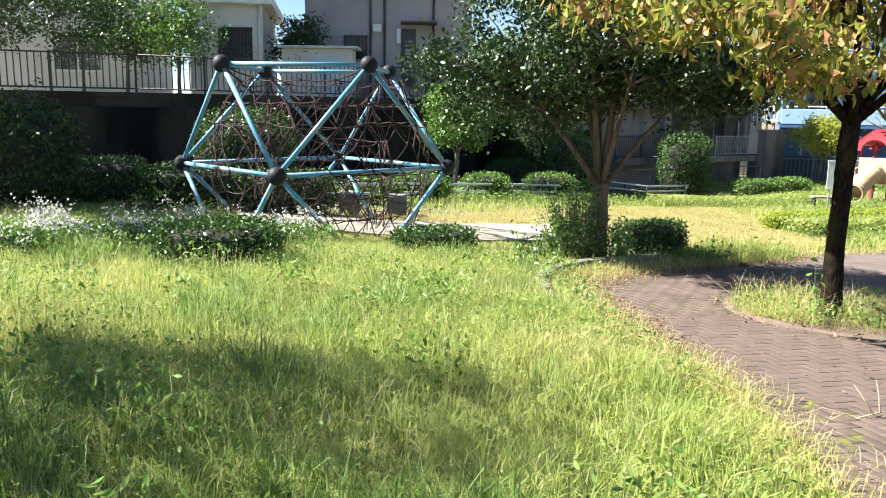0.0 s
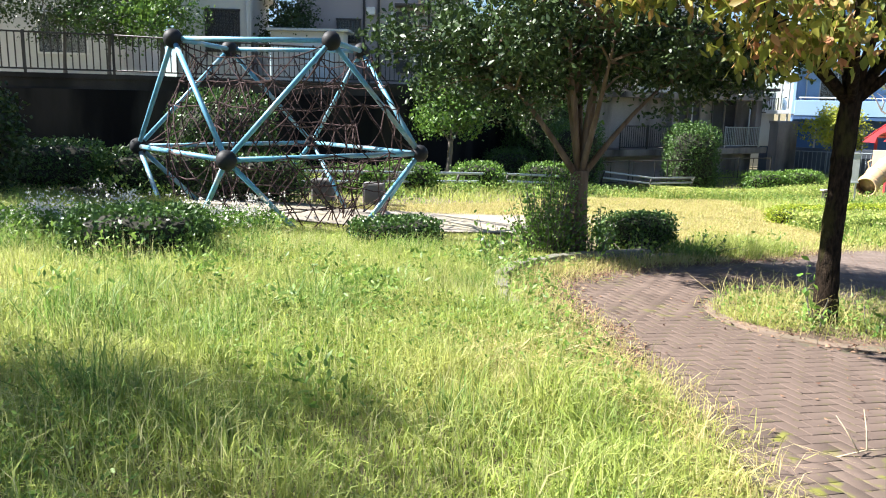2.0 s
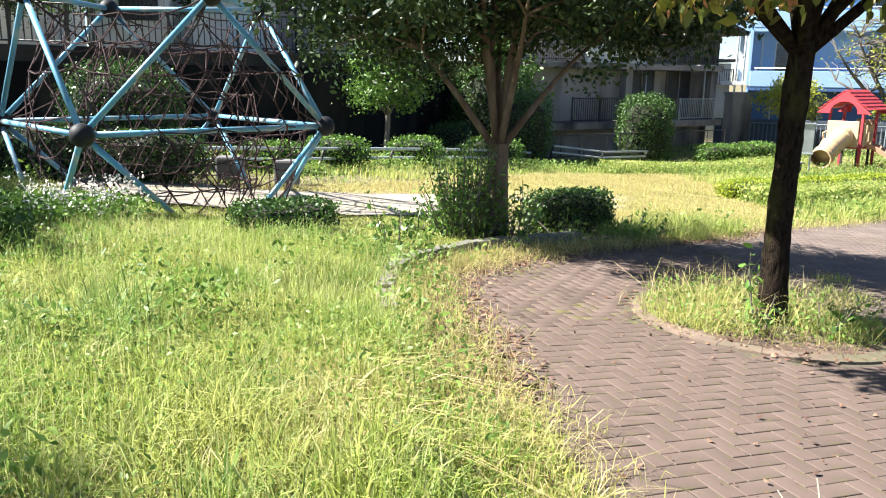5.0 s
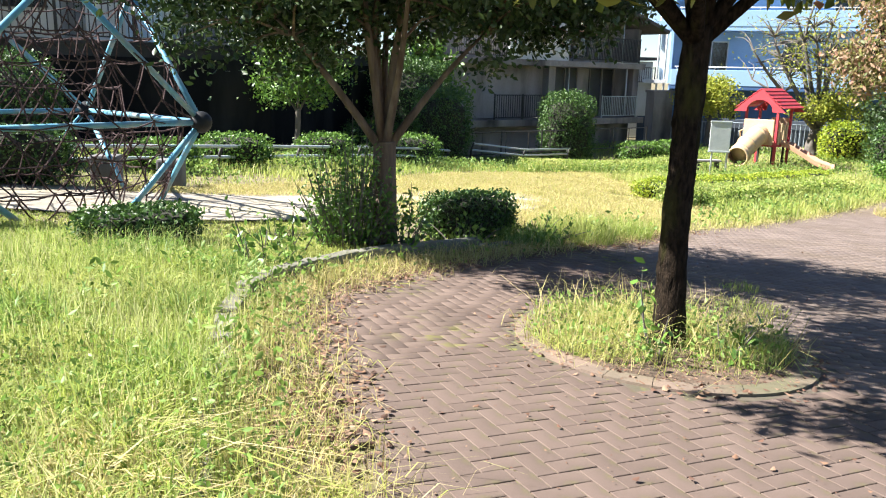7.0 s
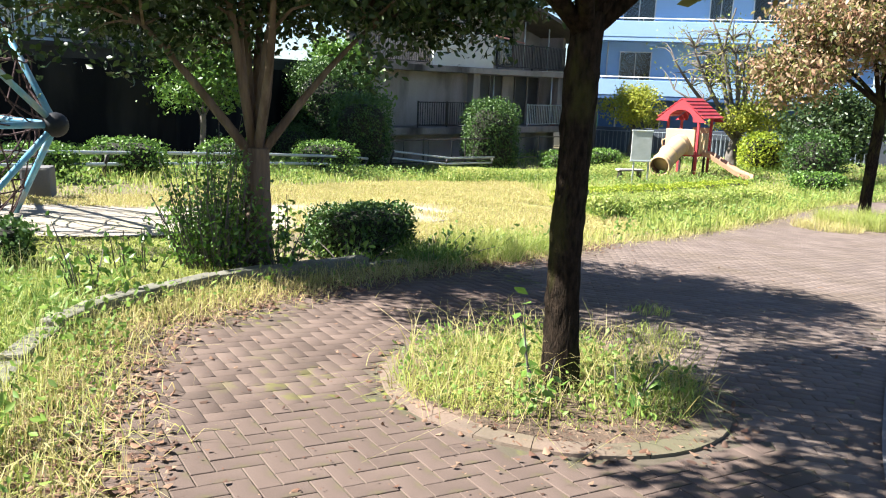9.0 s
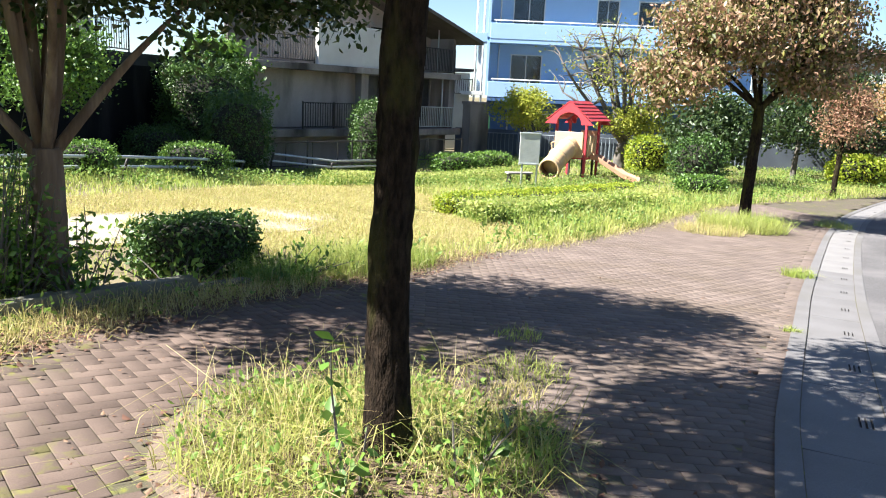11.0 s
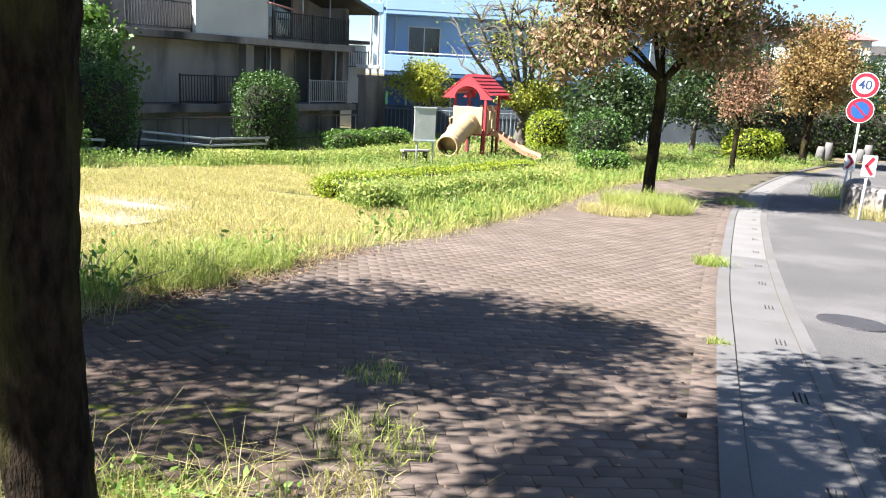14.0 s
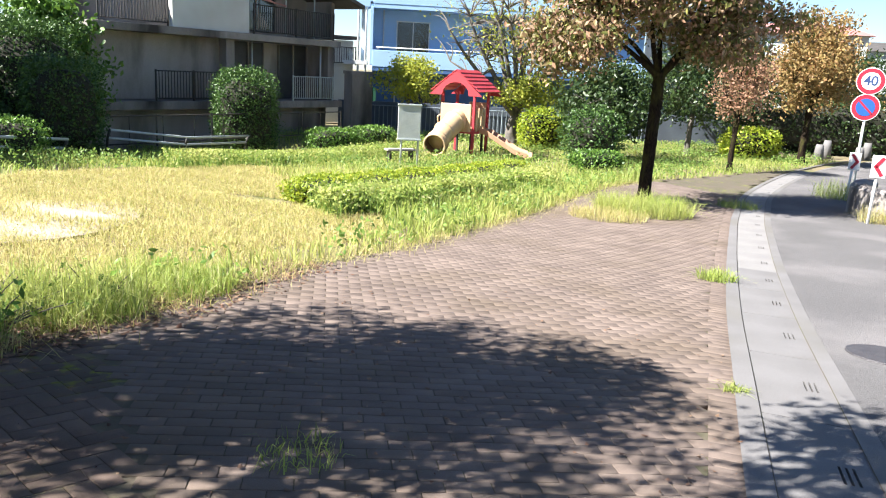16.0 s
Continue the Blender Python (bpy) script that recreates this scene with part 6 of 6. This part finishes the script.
# white-flowering weeds at the meadow's far edge
n = 2600
u = rng.uniform(0, 1, n)
u = u ** 1.3
xy = np.column_stack([-5.4 + 3.5 * u + rng.normal(0, 0.25, n), 7.5 + 3.0 * u + rng.normal(0, 0.3, n)])
zz = gz_np(xy[:, 0], xy[:, 1])
tagged(blades("flowering_weeds", xy, 0.38 - 0.16 * u, M_WEED, rng=rng, width=0.006, lean=0.4), "stalks of white-flowering weeds", "weeds", kind="stuff")
f = xy[:1500]
fp = np.repeat(np.column_stack([f, zz[:1500] + rng.uniform(0.16, 0.42, 1500) * (0.5 + lumps(f, 2.6, 5.0))]), 6, 0) + rng.normal(0, 0.025, (9000, 3))
tagged(leaves("white_flowers", fp, 0.026, M_PETAL, rng=rng, aspect=0.8), "small white flowers on tall weeds", "flowers", kind="stuff")
lp = np.repeat(np.column_stack([xy, zz + 0.02]), 6, 0) + np.column_stack([rng.normal(0, 0.06, (n * 6, 2)), rng.uniform(0.03, 0.28, n * 6)])
tagged(leaves("flower_leaves", lp, 0.06, M_BUSH, rng=rng), "leaves of the white-flowering weeds", "weeds", kind="stuff")
# tufts on kerb and paving
def tuft(x, y, r, h, n, m, label):
    a, q = rng.uniform(0, 6.283, n), r * np.sqrt(rng.uniform(0, 1, n))
    tagged(blades("weed_tuft", np.column_stack([x + q * np.cos(a), y + q * np.sin(a)]), np.full(n, h), m, rng=rng, width=0.005, lean=0.9), label, "weed", kind="stuff")
tuft(4.75, 12.55, 0.5, 0.34, 1500, M_GRASS, "lush weeds at the corner of the lawn")
tuft(5.5, 13.2, 0.5, 0.28, 1200, M_GRASS, "lush weeds at the corner of the lawn")
tuft(4.0, 11.95, 0.4, 0.26, 900, M_WEED, "lush weeds at the corner of the lawn")
tuft(11.42, 13.2, 0.22, 0.16, 420, M_GRASS, "green weed tuft rooted in the kerb joint")
tuft(8.43, 10.1, 0.07, 0.08, 110, M_GRASS, "small weed tuft in the kerb joint")
tuft(14.9, 18.6, 0.95, 0.40, 3200, M_GRASS, "tall grass round the foot of the autumn tree")
tuft(13.6, 18.0, 0.7, 0.22, 1400, M_GRASSDRY, "pale dry grass beside the autumn tree")
tuft(18.2, 19.3, 0.45, 0.2, 500, M_GRASS, "weed strip at the kerb")
tuft(5.25, 9.0, 0.28, 0.12, 220, M_GRASS, "small weed tuft between pavers")
tuft(5.0, 8.6, 0.16, 0.10, 120, M_GRASSDRY, "small dry tuft between pavers")
tuft(5.6, 9.9, 0.2, 0.10, 120, M_GRASS, "small weed tuft between pavers")
tuft(20.0, 17.2, 0.4, 0.4, 400, M_GRASSDRY, "dry weeds at the foot of the road signs")
tuft(23.6, 20.7, 0.8, 0.5, 700, M_GRASS, "weeds at the foot of the road signs")
# fallen leaves
def litter(name, pts, size, label):
    pts = np.asarray(pts)
    tagged(leaves(name, np.column_stack([pts, gz_np(pts[:, 0], pts[:, 1]) + rng.uniform(0.006, 0.022, len(pts))]), size, M_DRYLEAF, rng=rng, aspect=0.7, fold=0.5, lie=True), label, "leaves", kind="stuff")
e = np.array([(p.x, p.y) for p, a in along(EDGE, 0.012)])
e = e[(e[:, 1] > 6.0) & (e[:, 0] < 7)]
e = np.concatenate([e, e + np.array([-0.16, 0.05]), e + np.array([-0.26, 0.10]), e + np.array([-0.36, 0.12]), e + np.array([0.06, -0.04])])
litter("leaf_litter", e + rng.normal(0, 0.13, e.shape) + np.array([0.02, -0.02]), 0.043, "brown fallen leaves heaped along the paving's edge")
a = rng.uniform(0, 6.283, 4200)
q = rng.normal(0.73, 0.13, 4200)
litter("leaf_litter", np.column_stack([RC[0] + q * np.cos(a), RC[1] + q * np.sin(a)]), 0.046, "brown fallen leaves round the planter ring")
xy = scatter(700, 1.5, 9, 3, 13, avoid=(), only=PAVED)
litter("paving_debris", scatter(3200, 1.5, 9, 3, 13, avoid=(), only=PAVED), 0.012, "tiny dark seeds and leaf crumbs on the paving")
litter("fallen_leaves", xy, 0.03, "scattered fallen leaves on the paving")

# ---- paving blocks, last ----
def brick_layout():
    """Middle, heading and half sizes of every paver: herringbone in the round bay, running bond beyond."""
    out = []
    L, W = 0.205, 0.1025
    th = radians(20)
    c, s = math.cos(th), math.sin(th)
    for i in range(-120, 120):
        for j in range(-120, 120):
            d = (i - j) % 4
            if d == 0:
                u, v, r = (i + 1) * W, (j + 0.5) * W, 0.0
            elif d == 3:
                u, v, r = (i + 0.5) * W, (j + 1) * W, radians(90)
            else:
                continue
            out.append((3.0 + u * c - v * s, 8.5 + u * s + v * c, th + r))
    return out


def pavers():
    L, W = 0.205, 0.1025
    G = 0.0025
    xs = []
    for x, y, a in brick_layout():
        if x < 4.9 and -1.5 < y < 12.5:
            xs.append((x, y, a))
    th = radians(-18)
    c, s = math.cos(th), math.sin(th)
    for i in range(-190, 190):
        for j in range(-190, 260):
            u, v = (i + 0.5 * (j % 2)) * L, j * W
            x, y = 8.0 + u * c - v * s, 11.0 + u * s + v * c
            if x >= 4.9 and y < 25 and x < 20:
                xs.append((x, y, th))
    arr = np.array(xs)
    keep = inside(PAVED, arr[:, 0], arr[:, 1]) & (np.hypot(arr[:, 0] - RC[0], arr[:, 1] - RC[1]) > 1.06)
    arr = arr[keep]
    kd = edge_distance(arr[:, :2], KERB)
    arr = arr[kd > 0.14]
    ed = edge_distance(arr[:, :2], EDGE)
    arr = arr[ed > 0.04]
    hx, hy = L / 2 - G, W / 2 - G
    corner = np.array([(-hx, -hy), (hx, -hy), (hx, hy), (-hx, hy)])
    top = corner * np.array([(hx - 0.0025) / hx, (hy - 0.0025) / hy])
    # soldier course along the kerb
    sold = np.array([(p.x, p.y, a + math.pi / 2) for p, a in along(offset(KERB, 0.085), W)])
    sold = sold[(sold[:, 0] > 1) & (sold[:, 0] < 20)]
    far = np.vstack([arr, np.column_stack([sold[:, :2], sold[:, 2]])])
    dist = np.hypot(far[:, 0] - 3.2, far[:, 1] - 6.2)
    order = np.argsort(dist)
    near, rest = far[order[:300]], far[order[300:]]
    bm = bmesh.new()
    lo = [bm.verts.new((x, y, -0.03)) for x, y in corner]
    mid = [bm.verts.new((x, y, -0.002)) for x, y in corner]
    hi = [bm.verts.new((x, y, 0.0)) for x, y in top]
    for k in range(4):
        bm.faces.new((lo[k], lo[(k + 1) % 4], mid[(k + 1) % 4], mid[k]))
        bm.faces.new((mid[k], mid[(k + 1) % 4], hi[(k + 1) % 4], hi[k]))
    bm.faces.new(hi)
    me = bpy.data.meshes.new("paver")
    bm.to_mesh(me)
    bm.free()
    me.materials.append(M_BRICK)
    up = Vector((0.062, 0.0438, 1)).normalized()
    tilt = Vector((0, 0, 1)).rotation_difference(up).to_matrix().to_4x4()
    for x, y, a in near:
        o = new("paver", me)
        o.parent = pavement
        o.matrix_basis = Matrix.Translation((x, y, gz(x, y) + random.uniform(-0.0015, 0.0015))) @ tilt @ Matrix.Rotation(a + random.gauss(0, 0.006), 4, "Z")
    for part_of, m in ((rest[rest[:, 0] < 4.9], M_BRICK2), (rest[rest[:, 0] >= 4.9], M_BRICK3)):
        v, q = blocks(part_of, corner, top)
        tagged(put_np("paver_field", v, q, m, pavement), kind="stuff")


def blocks(rest, corner, top):
    """Joined pavers as vertices and quads."""
    n = len(rest)
    ca, sa = np.cos(rest[:, 2]), np.sin(rest[:, 2])
    v = np.empty((n, 12, 3))
    jig = rng.uniform(-0.0007, 0.0007, n)
    for k in range(4):
        for q, (pts, dz) in enumerate(((corner, -0.03), (corner, -0.0018), (top, 0.0))):
            x = rest[:, 0] + pts[k, 0] * ca - pts[k, 1] * sa
            y = rest[:, 1] + pts[k, 0] * sa + pts[k, 1] * ca
            v[:, q * 4 + k] = np.stack([x, y, gz_np(x, y) + dz + jig], 1)
    base = np.arange(n)[:, None] * 12
    quads = [base + [8, 9, 10, 11]]
    for k in range(4):
        k2 = (k + 1) % 4
        quads += [base + [k, k2, 4 + k2, 4 + k], base + [4 + k, 4 + k2, 8 + k2, 8 + k]]
    return v.reshape(-1, 3), np.concatenate(quads)

def brick_island(source):
    """The paver material with its variation per joined block."""
    m = source.copy()
    nt = m.node_tree
    geo = nt.nodes.new("ShaderNodeNewGeometry")
    for node in list(nt.nodes):
        if node.type == "OBJECT_INFO":
            for l in list(node.outputs["Random"].links):
                nt.links.new(geo.outputs["Random Per Island"], l.to_socket)
            nt.nodes.remove(node)
    return m
mossy(M_BRICK)
M_BRICK2 = brick_island(M_BRICK)
M_BRICK3 = brick_island(mat("pink_paver", (0.198, 0.154, 0.130), (0.155, 0.120, 0.102), 2.3, 0.88, stain=(0.13, 0.10, 0.078), stain_scale=0.8, grain=170, vary=0.13, bump=0.2, speck=0.72, spec=0.2))
pavers()
